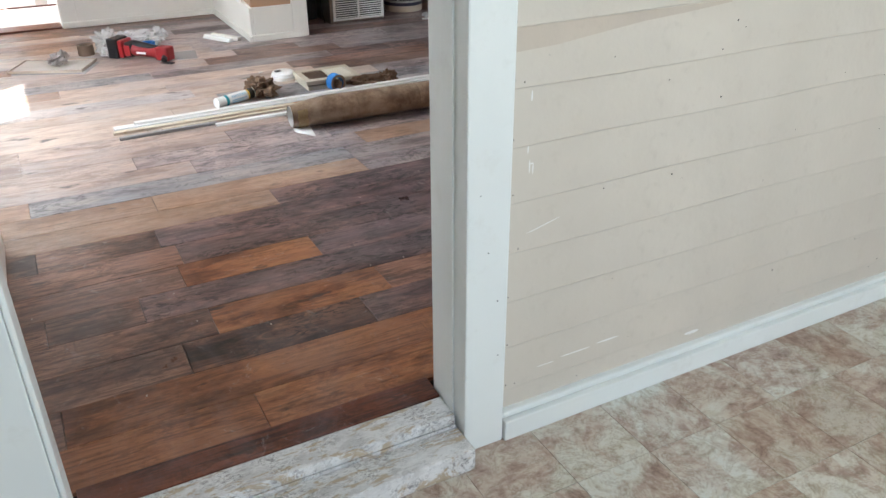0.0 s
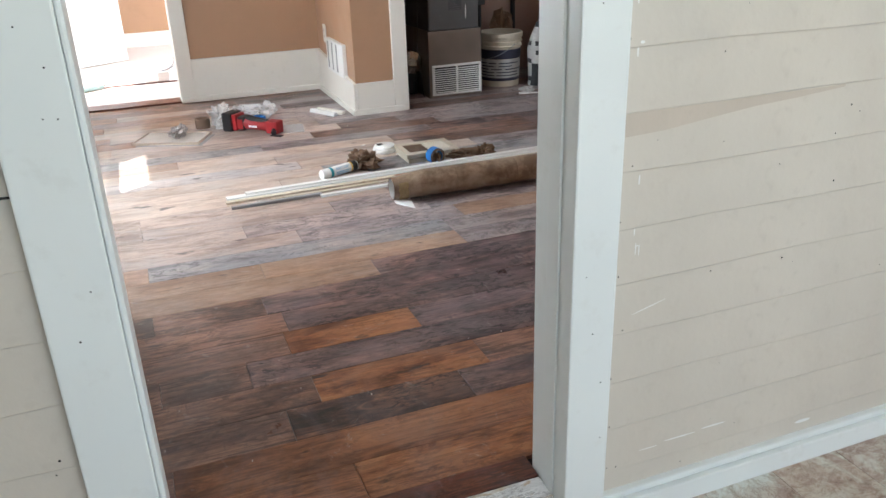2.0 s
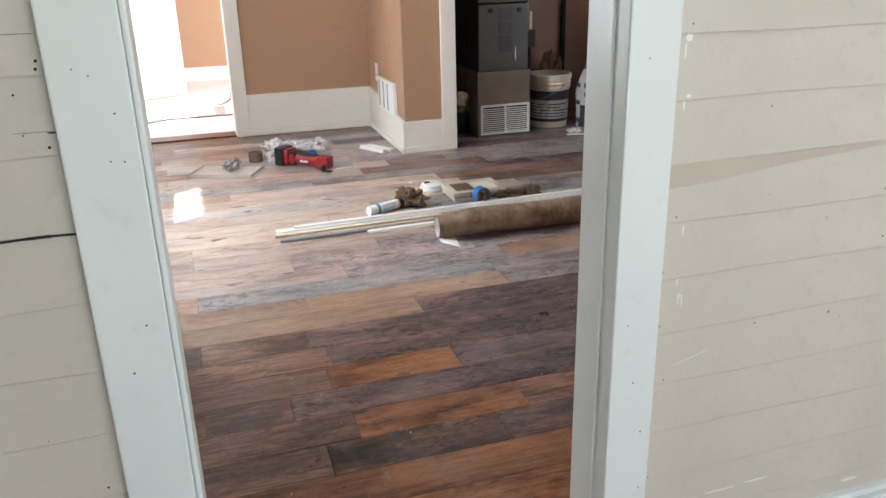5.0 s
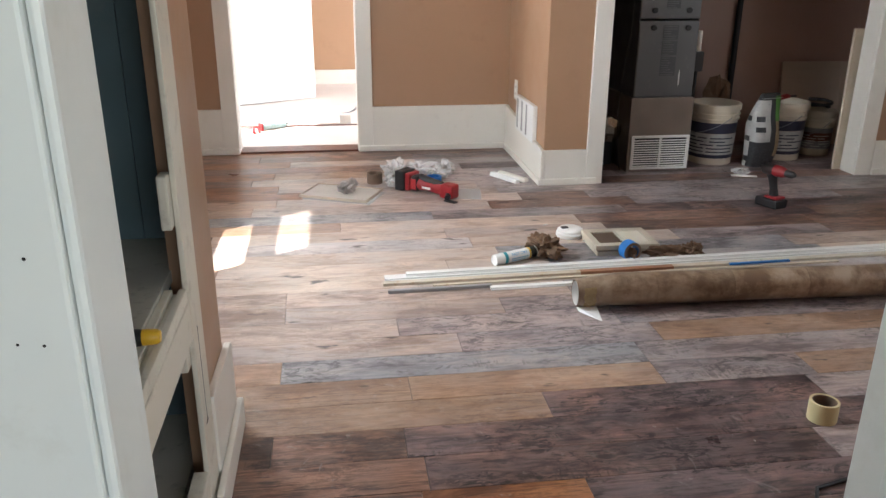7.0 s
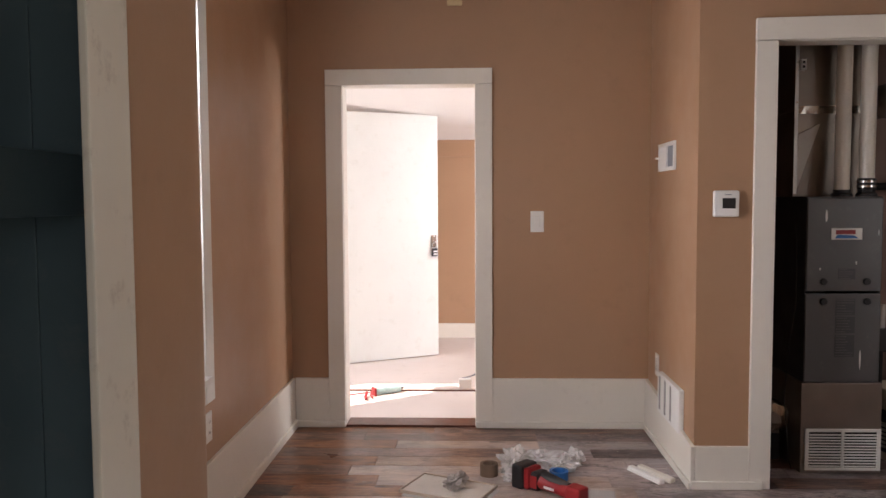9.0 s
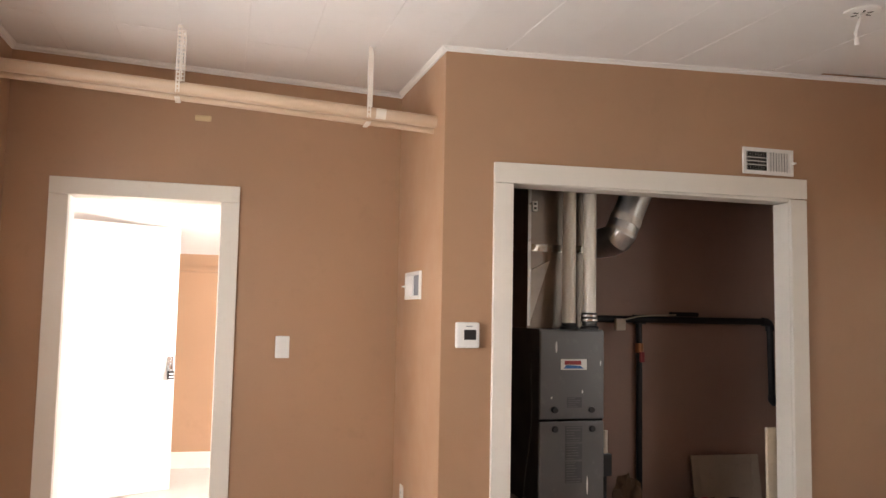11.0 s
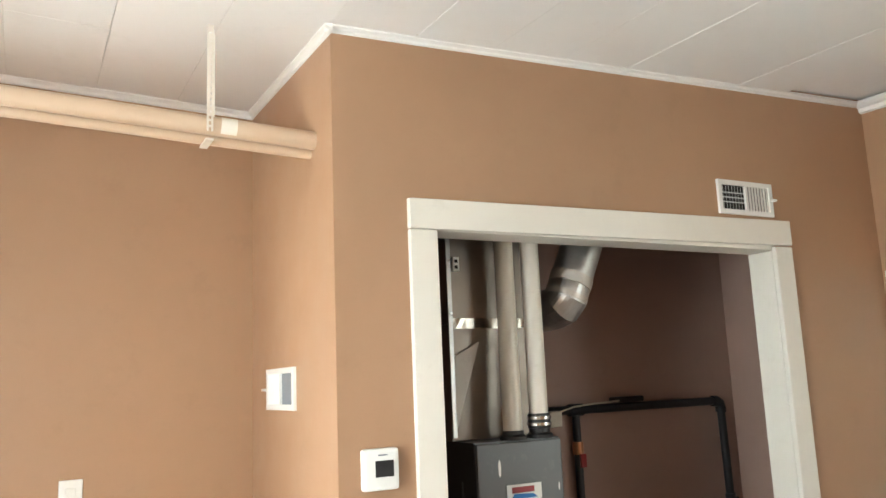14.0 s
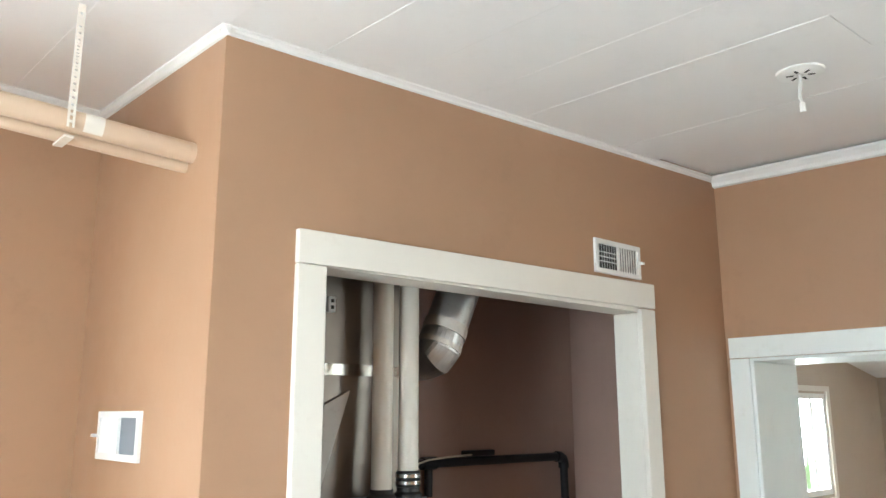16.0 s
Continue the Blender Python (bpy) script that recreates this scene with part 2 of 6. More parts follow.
M_TAN = paint("tan_print", (0.34, 0.25, 0.14), 0.5, 0.3, (0.12, 0.09, 0.05), 50, 0.2, big=25)
M_SHEETPRINT = paint("dull_notice", (0.070, 0.073, 0.075), 0.5, 0.2)
M_DOORTAN = paint("tan_door_paint", (0.46, 0.37, 0.29), 0.45, 0.08, (0.38, 0.30, 0.23), 45, 0.15, big=4)
M_PALETEAL = paint("pale_teal_print", (0.30, 0.43, 0.43), 0.4, 0.3, (0.62, 0.62, 0.6), 40, 0.05, big=22)
M_BLACKPRINT = paint("black_print", (0.028, 0.029, 0.033), 0.42, 0.3, (0.12, 0.12, 0.12), 60, 0.2, big=18)
M_AMBER = paint("amber_tape", (0.34, 0.25, 0.13), 0.25, 0.2, (0.22, 0.15, 0.08), 60, 0.3, big=20)
M_SACK = paint("printed_sack", (0.50, 0.50, 0.48), 0.5, 0.25, (0.16, 0.17, 0.19), 40, 0.3, big=9)
M_CRUMB = paint("plaster_grit", (0.55, 0.51, 0.46), 0.8, 0.2)
M_LABEL = paint("grey_label", (0.20, 0.205, 0.22), 0.45, 0.2, (0.36, 0.37, 0.38), 60, 0.05, big=12)
M_PINE = paint("raw_pine", (0.62, 0.53, 0.41), 0.6, 0.12, (0.48, 0.34, 0.2), 60, 0.3, big=5)
M_GREYWOOD = paint("grey_primed_wood", (0.30, 0.29, 0.29), 0.55, 0.15, None, 60, 0.25, big=5)
M_REDWOOD = paint("red_stained_wood", (0.10, 0.028, 0.014), 0.35, 0.3, (0.05, 0.022, 0.012), 40, 0.25, big=7)
M_REDDISH = paint("reddish_stain", (0.36, 0.17, 0.09), 0.55, 0.15, None, 60, 0.2, big=9)
M_SIDEWALL = paint("pale_taupe_wall", (0.47, 0.385, 0.30), 0.5, 0.06, (0.43, 0.35, 0.27), 45, 0.2, big=1.3)
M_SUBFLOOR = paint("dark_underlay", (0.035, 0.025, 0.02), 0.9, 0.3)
M_NEXTFLOOR = paint("pale_pink_floor", (0.62, 0.54, 0.50), 0.5, 0.1, (0.54, 0.46, 0.42), 30, 0.2)
M_CHROME = paint("chrome", (0.6, 0.6, 0.6), 0.2, 0.05, None, 50, 0.02, 1.0)
M_PIPEPAINT = paint("painted_pipe", (0.56, 0.41, 0.29), 0.42, 0.08, (0.50, 0.35, 0.24), 40, 0.2)
M_STRAP = paint("painted_strap", (0.72, 0.66, 0.58), 0.5, 0.08)
M_BARE = paint("bare_plaster", (0.66, 0.52, 0.30), 0.8, 0.1)
M_ROOF = paint("roof_board", (0.30, 0.28, 0.26), 0.8, 0.2)
M_GRASS = paint("lawn", (0.07, 0.11, 0.035), 0.9, 0.35, (0.10, 0.09, 0.04), 30, 0.6, big=3)
M_HOUSE = paint("added_house_siding", (0.62, 0.60, 0.56), 0.7, 0.08)
M_COPPER = paint("copper", (0.45, 0.20, 0.10), 0.35, 0.15, None, 50, 0.1, 0.9)


def glass_material():
    m, t, b = shader("window_glass")
    b.inputs["Transmission Weight"].default_value = 1.0
    b.inputs["Roughness"].default_value = 0.0
    b.inputs["IOR"].default_value = 1.02
    return m


M_GLASS = glass_material()


def plastic_film(name, color):
    m, t, b = shader(name)
    b.inputs["Base Color"].default_value = (*color, 1)
    b.inputs["Roughness"].default_value = 0.25
    b.inputs["Alpha"].default_value = 0.55
    bump(t, b, noise_tex(t, coords(t), 60, 4), 0.4)
    return m


M_FILM = plastic_film("clear_plastic_film", (0.78, 0.76, 0.74))


def vinyl_tile():
    """Marbled stone-print vinyl; every tile cut from another part of the print."""
    m, t, b = shader("marbled_vinyl")
    v = coords(t, (1, 1, 1), True)
    n1 = noise_tex(t, v, 4.2, 7, 0.66, 0.5)
    n2 = noise_tex(t, coords(t, (1, 1.5, 1), True), 15, 12, 0.76, 0.5)
    pale = ramp(t, n2, [(0.36, (0.40, 0.345, 0.27)), (0.45, (0.555, 0.525, 0.44)), (0.54, (0.64, 0.635, 0.585)), (0.64, (0.53, 0.46, 0.36))])
    brown = ramp(t, n2, [(0.36, (0.27, 0.185, 0.145)), (0.46, (0.40, 0.295, 0.24)), (0.55, (0.50, 0.415, 0.345)), (0.65, (0.58, 0.54, 0.46))])
    where = ramp(t, n1, [(0.46, (1, 1, 1)), (0.54, (0, 0, 0))])
    col = mix(t, where, pale, brown)
    vein = ramp(t, noise_tex(t, v, 13, 10, 0.76, 0.9), [(0.475, (1, 1, 1)), (0.5, (0.42, 0.31, 0.22)), (0.525, (1, 1, 1))])
    col = mix(t, 0.55, col, vein, "MULTIPLY")
    oi = t.nodes.new("ShaderNodeObjectInfo")
    tone = ramp(t, oi.outputs["Random"], [(0.0, (0.84, 0.78, 0.73)), (0.5, (1.0, 0.98, 0.95)), (1.0, (1.03, 1.06, 1.08))])
    col = mix(t, 1.0, col, tone, "MULTIPLY")
    t.links.new(col, b.inputs["Base Color"])
    b.inputs["Roughness"].default_value = 0.36
    bump(t, b, n2, 0.08)
    return m


M_TILE = vinyl_tile()


def chipped_sill():
    """Worn white paint over weathered wood: fine grey specks and ochre bare patches."""
    m, t, b = shader("flaking_white_sill")
    base = ramp(t, noise_tex(t, coords(t, (1, 2, 1)), 14, 8, 0.7), [(0.4, (0.58, 0.565, 0.55)), (0.56, (0.76, 0.75, 0.735))])
    n = noise_tex(t, coords(t, (1.0, 2.4, 1.0)), 85, 8, 0.8, 1.0)
    area = ramp(t, noise_tex(t, coords(t), 9, 6, 0.65), [(0.42, (0.1, 0.1, 0.1)), (0.56, (1, 1, 1))])
    specks = mix(t, 1.0, ramp(t, n, [(0.50, (0, 0, 0)), (0.54, (0.95, 0.95, 0.95))]), area, "MULTIPLY")
    col = mix(t, specks, base, (0.22, 0.205, 0.20))
    ochre = ramp(t, noise_tex(t, coords(t, (1, 4.5, 1)), 10, 8, 0.7, 0.8), [(0.54, (0, 0, 0)), (0.575, (0.85, 0.85, 0.85))])
    col = mix(t, ochre, col, (0.44, 0.34, 0.22))
    flake = ramp(t, noise_tex(t, coords(t, (1, 2.5, 1)), 26, 9, 0.75, 1.2), [(0.55, (0, 0, 0)), (0.58, (1, 1, 1))])
    col = mix(t, flake, col, (0.72, 0.715, 0.70))
    t.links.new(col, b.inputs["Base Color"])
    b.inputs["Roughness"].default_value = 0.55
    bump(t, b, flake, 0.6, 0.0012)
    return m


M_SILL = chipped_sill()


def vinyl_roll():
    m, t, b = shader("rolled_vinyl_print")
    v = coords(t, (1, 1, 1))
    br = node(t, "ShaderNodeTexBrick", Scale=1.0, Mortar_Size=0.0025, Brick_Width=0.3, Row_Height=0.3)
    br.inputs["Color1"].default_value = (0.36, 0.275, 0.20, 1)
    br.inputs["Color2"].default_value = (0.50, 0.40, 0.30, 1)
    br.inputs["Mortar"].default_value = (0.33, 0.255, 0.185, 1)
    t.links.new(v, br.inputs["Vector"])
    blot = ramp(t, noise_tex(t, v, 8, 9, 0.68, 0.15), [(0.40, (0.40, 0.31, 0.25)), (0.52, (0.72, 0.65, 0.58)), (0.62, (0.98, 0.96, 0.94))])
    t.links.new(mix(t, 1.0, br.outputs[0], blot, "MULTIPLY"), b.inputs["Base Color"])
    b.inputs["Roughness"].default_value = 0.28
    return m


M_ROLL = vinyl_roll()


# ---- mesh helpers ----
def box(bm, x0, x1, y0, y1, z0, z1, bevel=0.0):
    c = [(x0, y0, z0), (x1, y0, z0), (x1, y1, z0), (x0, y1, z0), (x0, y0, z1), (x1, y0, z1), (x1, y1, z1), (x0, y1, z1)]
    return solid(bm, c, bevel)


def solid(bm, c, bevel=0.0):
    """A six-sided solid from its eight corners: the lower four, then the upper four."""
    v = [bm.verts.new(p) for p in c]
    fs = [bm.faces.new([v[i] for i in f]) for f in ((3, 2, 1, 0), (4, 5, 6, 7), (0, 1, 5, 4), (1, 2, 6, 5), (2, 3, 7, 6), (3, 0, 4, 7))]
    if bevel:
        edges = list({e for f in fs for e in f.edges})
        bmesh.ops.bevel(bm, geom=edges, offset=bevel, segments=2, profile=0.6, affect="EDGES")


def ring_frame(d):
    d = d.normalized()
    a = d.cross(Vector((0, 0, 1)) if abs(d.z) < 0.9 else Vector((1, 0, 0))).normalized()
    return a, d.cross(a).normalized()


def sweep(bm, pts, radii, seg=16, caps=True):
    """A round bar along points."""
    pts = [Vector(p) for p in pts]
    if not isinstance(radii, (list, tuple)):
        radii = [radii] * len(pts)
    rings = []
    a0 = None
    for i, p in enumerate(pts):
        d = pts[min(i + 1, len(pts) - 1)] - pts[max(i - 1, 0)]
        a, b = ring_frame(d)
        if a0 is not None:
            a = (a0 - d.normalized() * a0.dot(d.normalized())).normalized()
            b = d.normalized().cross(a)
        a0 = a
        rings.append([bm.verts.new(p + (a * math.cos(2 * math.pi * k / seg) + b * math.sin(2 * math.pi * k / seg)) * radii[i]) for k in range(seg)])
    for r0, r1 in zip(rings, rings[1:]):
        for k in range(seg):
            bm.faces.new((r0[k], r0[(k + 1) % seg], r1[(k + 1) % seg], r1[k]))
    if caps:
        bm.faces.new(rings[0][::-1])
        bm.faces.new(rings[-1])


def lathe(bm, profile, seg=32, center=(0, 0, 0)):
    """A turned shape round the z axis from (radius, height) pairs."""
    cx, cy, cz = center
    rings = []
    for r, z in profile:
        rings.append([bm.verts.new((cx + r * math.cos(2 * math.pi * k / seg), cy + r * math.sin(2 * math.pi * k / seg), cz + z)) for k in range(seg)] if r > 1e-6 else [bm.verts.new((cx, cy, cz + z))])
    for a, b in zip(rings, rings[1:]):
        for k in range(seg):
            q = (k + 1) % seg
            f = [a[k % len(a)], a[q % len(a)], b[q % len(b)], b[k % len(b)]]
            f = list(dict.fromkeys(f))
            if len(f) > 2:
                bm.faces.new(f)


def crumple(bm, size, seed, rough=0.45, freq=3.2, sub=4, flat=0.0):
    """A crumpled lump of paper, cloth or film resting on its base."""
    r = bmesh.ops.create_icosphere(bm, subdivisions=sub, radius=1.0)
    off = Vector((seed * 7.1, seed * 3.3, seed * 5.7))
    for v in r["verts"]:
        p = v.co.copy()
        ridge = 1.0 - abs(noise.noise(p * freq + off)) * 2.2
        k = 0.75 + rough * (noise.noise(p * freq * 0.6 + off * 2) + 0.45 * ridge - 0.2)
        q = p * k
        v.co = Vector((q.x * size[0], q.y * size[1], max(q.z, -0.72 + flat) * size[2]))
    low = min(v.co.z for v in r["verts"])
    for v in r["verts"]:
        v.co.z -= low


def mesh_of(bm, name, smooth=False):
    bmesh.ops.recalc_face_normals(bm, faces=bm.faces)
    me = bpy.data.meshes.new(name)
    bm.to_mesh(me)
    bm.free()
    if smooth:
        for p in me.polygons:
            p.use_smooth = True
        me.set_sharp_from_angle(angle=radians(38))
    return me


def part(name, bm, material, parent=None, label="", smooth=False):
    ob = new(name, mesh_of(bm, name, smooth) if isinstance(bm, bmesh.types.BMesh) else bm)
    if not ob.data.materials:
        ob.data.materials.append(material)
    if parent:
        ob.parent = parent
    if label:
        tagged(ob, label)
    return ob


def setting(name, bm, material, label, category, smooth=False):
    return tagged(part(name, bm, material, None, "", smooth), label, category, kind="structure")


def thing(name, m, label, category, group="", kind=""):
    ob = new(name)
    ob.empty_display_size = 0.05
    ob.matrix_world = m
    return tagged(ob, label, category, group, kind)


def B(*boxes, bevel=0.0):
    bm = bmesh.new()
    for b in boxes:
        box(bm, *b, bevel=bevel)
    return bm


def S(pts, r, seg=16):
    bm = bmesh.new()
    sweep(bm, pts, r, seg)
    return bm


def L(profile, seg=32, center=(0, 0, 0)):
    bm = bmesh.new()
    lathe(bm, profile, seg, center)
    return bm


def arc(c, r, a0, a1, n, z=0.0):
    return [(c[0] + r * math.cos(radians(a0 + (a1 - a0) * i / n)), c[1] + r * math.sin(radians(a0 + (a1 - a0) * i / n)), z) for i in range(n + 1)]


def text_mesh(words, size, depth=0.0003):
    cu = bpy.data.curves.new("text", "FONT")
    cu.body, cu.size, cu.extrude, cu.align_x, cu.align_y = words, size, depth, "CENTER", "CENTER"
    ob = new("text", cu)
    me = bpy.data.meshes.new_from_object(ob.evaluated_get(bpy.context.evaluated_depsgraph_get()))
    bpy.data.objects.remove(ob)
    return me


# ---- plan ----
BACK, FRONT, LEFT, RIGHT = 6.42, 1.84, -0.57, 4.29
CHX, CHY = 1.585, 5.425
PORCH_Z = -0.09


def ceil_z(x, y):
    """The old ceiling sags towards the middle beam."""
    return 2.757 + 0.034 * abs(x - 1.6) + 0.03 * (y - 5.4)


# ---- main room shell ----
floor = setting("floor", B((LEFT, RIGHT, FRONT - 0.015, BACK, -0.10, -0.012)), M_SUBFLOOR, "worn reclaimed-look laminate plank floor with building dust", "floor")

setting("wall_back", B((-0.75, -0.262, BACK, BACK + 0.14, -0.1, 2.95), (0.567, 1.72, BACK, BACK + 0.14, -0.1, 2.95), (-0.262, 0.567, BACK, BACK + 0.14, 2.08, 2.95)), M_WALL, "tan painted wall with a doorway to the next room", "wall")
setting("wall_chimney", B((CHX, CHX + 0.12, CHY + 0.12, BACK, -0.1, 2.92)), M_WALL, "tan painted side of the furnace closet", "wall")
setting("wall_closet", B((CHX, 1.923, CHY, CHY + 0.12, -0.1, 2.92), (3.57, RIGHT, CHY, CHY + 0.12, -0.1, 2.95), (1.923, 3.57, CHY, CHY + 0.12, 2.125, 2.95)), M_WALL, "tan painted wall with a wide closet opening", "wall")
WY0, WY1, WZ0, WZ1 = 3.80, 4.82, 0.66, 2.20
setting("wall_left", B((LEFT - 0.14, LEFT, 3.05, WY0, -0.1, 2.95), (LEFT - 0.14, LEFT, WY1, BACK, -0.1, 2.95), (LEFT - 0.14, LEFT, WY0, WY1, -0.1, WZ0), (LEFT - 0.14, LEFT, WY0, WY1, WZ1, 2.95)), M_WALL, "tan painted wall with a window", "wall")
# opening at y 2.1 to 3.6 is added for the fill lamp, unseen
setting("wall_right", B((RIGHT, RIGHT + 0.43, 5.30, CHY, -0.1, 2.95), (RIGHT, RIGHT + 0.43, 3.6, 4.40, -0.1, 2.95), (RIGHT, RIGHT + 0.43, 4.40, 5.30, 1.93, 2.95), (RIGHT, RIGHT + 0.43, FRONT, 2.1, -0.1, 2.95), (RIGHT, RIGHT + 0.43, 2.1, 3.6, -0.1, 0.8), (RIGHT, RIGHT + 0.43, 2.1, 3.6, 2.2, 2.95)), M_WALL, "tan painted wall with a deep doorway", "wall")
setting("wall_front", B((-0.75, 0.15, 1.74, FRONT, -0.1, 2.95), (1.064, 4.6, 1.74, FRONT, -0.1, 2.95), (0.15, 1.064, 1.74, FRONT, 2.08, 2.95)), M_WALL, "tan painted inner face of the porch wall", "wall")

# wall with the built-in cupboard: rounded outer corner
CY0, CY1 = 2.125, 2.61
bm = B((0.03, 0.07, FRONT, 2.05, -0.1, 2.95), (0.03, 0.07, 2.70, 2.99, -0.1, 2.95), (0.03, 0.07, 2.05, 2.70, 2.2, 2.95), (LEFT - 0.14, 0.02, 2.985, 3.05, -0.1, 2.95))
pr = [(0.02, 3.05)] + [(0.035 + 0.035 * math.sin(a), 3.015 + 0.035 * math.cos(a)) for a in [i * math.pi / 16 for i in range(9)]] + [(0.07, 2.99), (0.02, 2.99)]
lo, hi = [bm.verts.new((x, y, -0.1)) for x, y in pr], [bm.verts.new((x, y, 2.95)) for x, y in pr]
for i in range(len(pr)):
    j = (i + 1) % len(pr)
    bm.faces.new((lo[i], lo[j], hi[j], hi[i]))
bm.faces.new(lo[::-1]), bm.faces.new(hi)
setting("wall_cupboard", bm, M_WALL, "tan painted wall with a rounded corner", "wall", True)

# ceiling: square-edged fibreboard strips with fine bevelled joints, all in one sheet
bm = bmesh.new()
W_T, L_T = 0.31, 2.44
for i in range(-3, 12):
    x0 = 0.025 + i * W_T
    for j in range(-1, 5):
        y0 = 1.0 + j * L_T + (0.9 if i % 2 else 0.0) - 0.1
        c = []
        for inset, dz in ((0.0, 0.0025), (0.0016, 0.0)):
            for px, py in ((x0 + inset, y0 + inset), (x0 + W_T - inset, y0 + inset), (x0 + W_T - inset, y0 + L_T - inset), (x0 + inset, y0 + L_T - inset)):
                c.append(bm.verts.new((px, py, ceil_z(px, py) + dz + 0.0015 * math.sin(i * 3.7 + j * 2.1))))
        bm.faces.new(c[4:])
        for k in range(4):
            q = (k + 1) % 4
            bm.faces.new((c[k], c[q], c[4 + q], c[4 + k]))
v = [bm.verts.new((x, y, ceil_z(x, y) + 0.02)) for x, y in ((-1, 1), (1.6, 1), (1.6, 7), (-1, 7), (5, 1), (5, 7))]
bm.faces.new(v[:4]), bm.faces.new((v[1], v[4], v[5], v[2]))
setting("ceiling", bm, M_CEIL, "white painted fibreboard ceiling with fine joints", "ceiling")


def ceiling_trim(name, a, b, inward, size, steps=10):
    """A moulding that follows the ceiling along a wall."""
    bm = bmesh.new()
    rings = []
    d = Vector(inward)
    for i in range(steps + 1):
        p = Vector(a).lerp(Vector(b), i / steps)
        z = ceil_z(p.x, p.y)
        prof = [(0, 0.004), (size, 0.004), (size, -0.006), (size * 0.75, -size * 0.35), (size * 0.45, -size * 0.55), (size * 0.35, -size * 0.9), (0, -size)]
        rings.append([bm.verts.new((p.x + d.x * o, p.y + d.y * o, z + h)) for o, h in prof])
    for r0, r1 in zip(rings, rings[1:]):
        for k in range(6):
            bm.faces.new((r0[k], r0[k + 1], r1[k + 1], r1[k]))
    bm.faces.new(rings[0]), bm.faces.new(rings[-1][::-1])
    setting(name, bm, M_CEIL, "white painted ceiling moulding", "trim")


ceiling_trim("trim_ceiling_1", (LEFT, BACK, 0), (CHX, BACK, 0), (0, -1), 0.028)
ceiling_trim("trim_ceiling_2", (CHX, BACK, 0), (CHX, CHY - 0.025, 0), (-1, 0), 0.025)
ceiling_trim("trim_ceiling_3", (CHX - 0.02, CHY, 0), (RIGHT, CHY, 0), (0, -1), 0.022)
ceiling_trim("trim_ceiling_4", (RIGHT, CHY, 0), (RIGHT, FRONT, 0), (-1, 0), 0.05)
ceiling_trim("trim_ceiling_5", (LEFT, 3.05, 0), (LEFT, BACK, 0), (1, 0), 0.028)


# baseboards with a shoe strip at the foot
def baseboard(name, boxes, shoes):
    root = thing(name, pose(0, 0, 0), "white painted tall baseboard with shoe strip", "baseboard", kind="structure")
    for b in boxes:
        part("board", B(b, bevel=0.004), M_TRIM, root)
    for b in shoes:
        part("shoe_strip", B(b, bevel=0.006), M_TRIM, root)


baseboard("baseboard_left", [(LEFT, LEFT + 0.02, 3.05, BACK - 0.02, 0.0, 0.30)], [(LEFT + 0.02, LEFT + 0.038, 3.06, BACK - 0.02, 0, 0.045)])
baseboard("baseboard_back", [(LEFT + 0.02, -0.345, BACK - 0.02, BACK, 0, 0.30), (0.65, CHX - 0.02, BACK - 0.02, BACK, 0, 0.30)], [(LEFT + 0.02, -0.245, BACK - 0.042, BACK - 0.022, 0, 0.04), (0.55, CHX - 0.03, BACK - 0.042, BACK - 0.022, 0, 0.04)])
root = thing("baseboard_closet", pose(0, 0, 0), "white painted baseboard round the closet corner", "baseboard", kind="structure")
bm = bmesh.new()
solid(bm, [(CHX - 0.02, CHY - 0.02, 0), (CHX, CHY - 0.02, 0), (CHX, BACK, 0), (CHX - 0.02, BACK, 0), (CHX - 0.02, CHY - 0.02, 0.205), (CHX, CHY - 0.02, 0.205), (CHX, BACK, 0.30), (CHX - 0.02, BACK, 0.30)], 0.004)
part("board", bm, M_TRIM, root)
part("board", B((CHX + 0.001, 1.838, CHY - 0.02, CHY, 0, 0.205), bevel=0.004), M_TRIM, root)
part("shoe_strip", B((CHX - 0.034, CHX - 0.02, CHY - 0.034, BACK - 0.042, 0, 0.035), bevel=0.005), M_TRIM, root)
part("shoe_strip", B((CHX - 0.02, 1.90, CHY - 0.036, CHY - 0.021, 0, 0.04), bevel=0.005), M_TRIM, root)
baseboard("baseboard_closet_right", [(3.657, RIGHT - 0.001, CHY - 0.02, CHY, 0, 0.21)], [(3.657, RIGHT - 0.001, CHY - 0.036, CHY - 0.021, 0, 0.04)])
bm = bmesh.new()
solid(bm, [(0.07, 2.723, 0), (0.09, 2.723, 0), (0.09, 3.055, 0), (0.07, 3.055, 0), (0.07, 2.723, 0.285), (0.09, 2.723, 0.285), (0.09, 3.055, 0.26), (0.07, 3.055, 0.26)], 0.004)
root = thing("baseboard_cupboard", pose(0, 0, 0), "white painted baseboard at the rounded corner", "baseboard", kind="structure")
part("board", bm, M_TRIM, root)
part("shoe_strip", B((0.09, 0.108, 2.62, 3.06, 0, 0.085), bevel=0.006), M_TRIM, root)


def casing(name, boxes, label, mat=None, bevel=0.004):
    root = thing(name, pose(0, 0, 0), label, "door casing", kind="structure")
    for n, b in boxes:
        part(n, B(b, bevel=bevel), mat or M_TRIM, root)
    return root


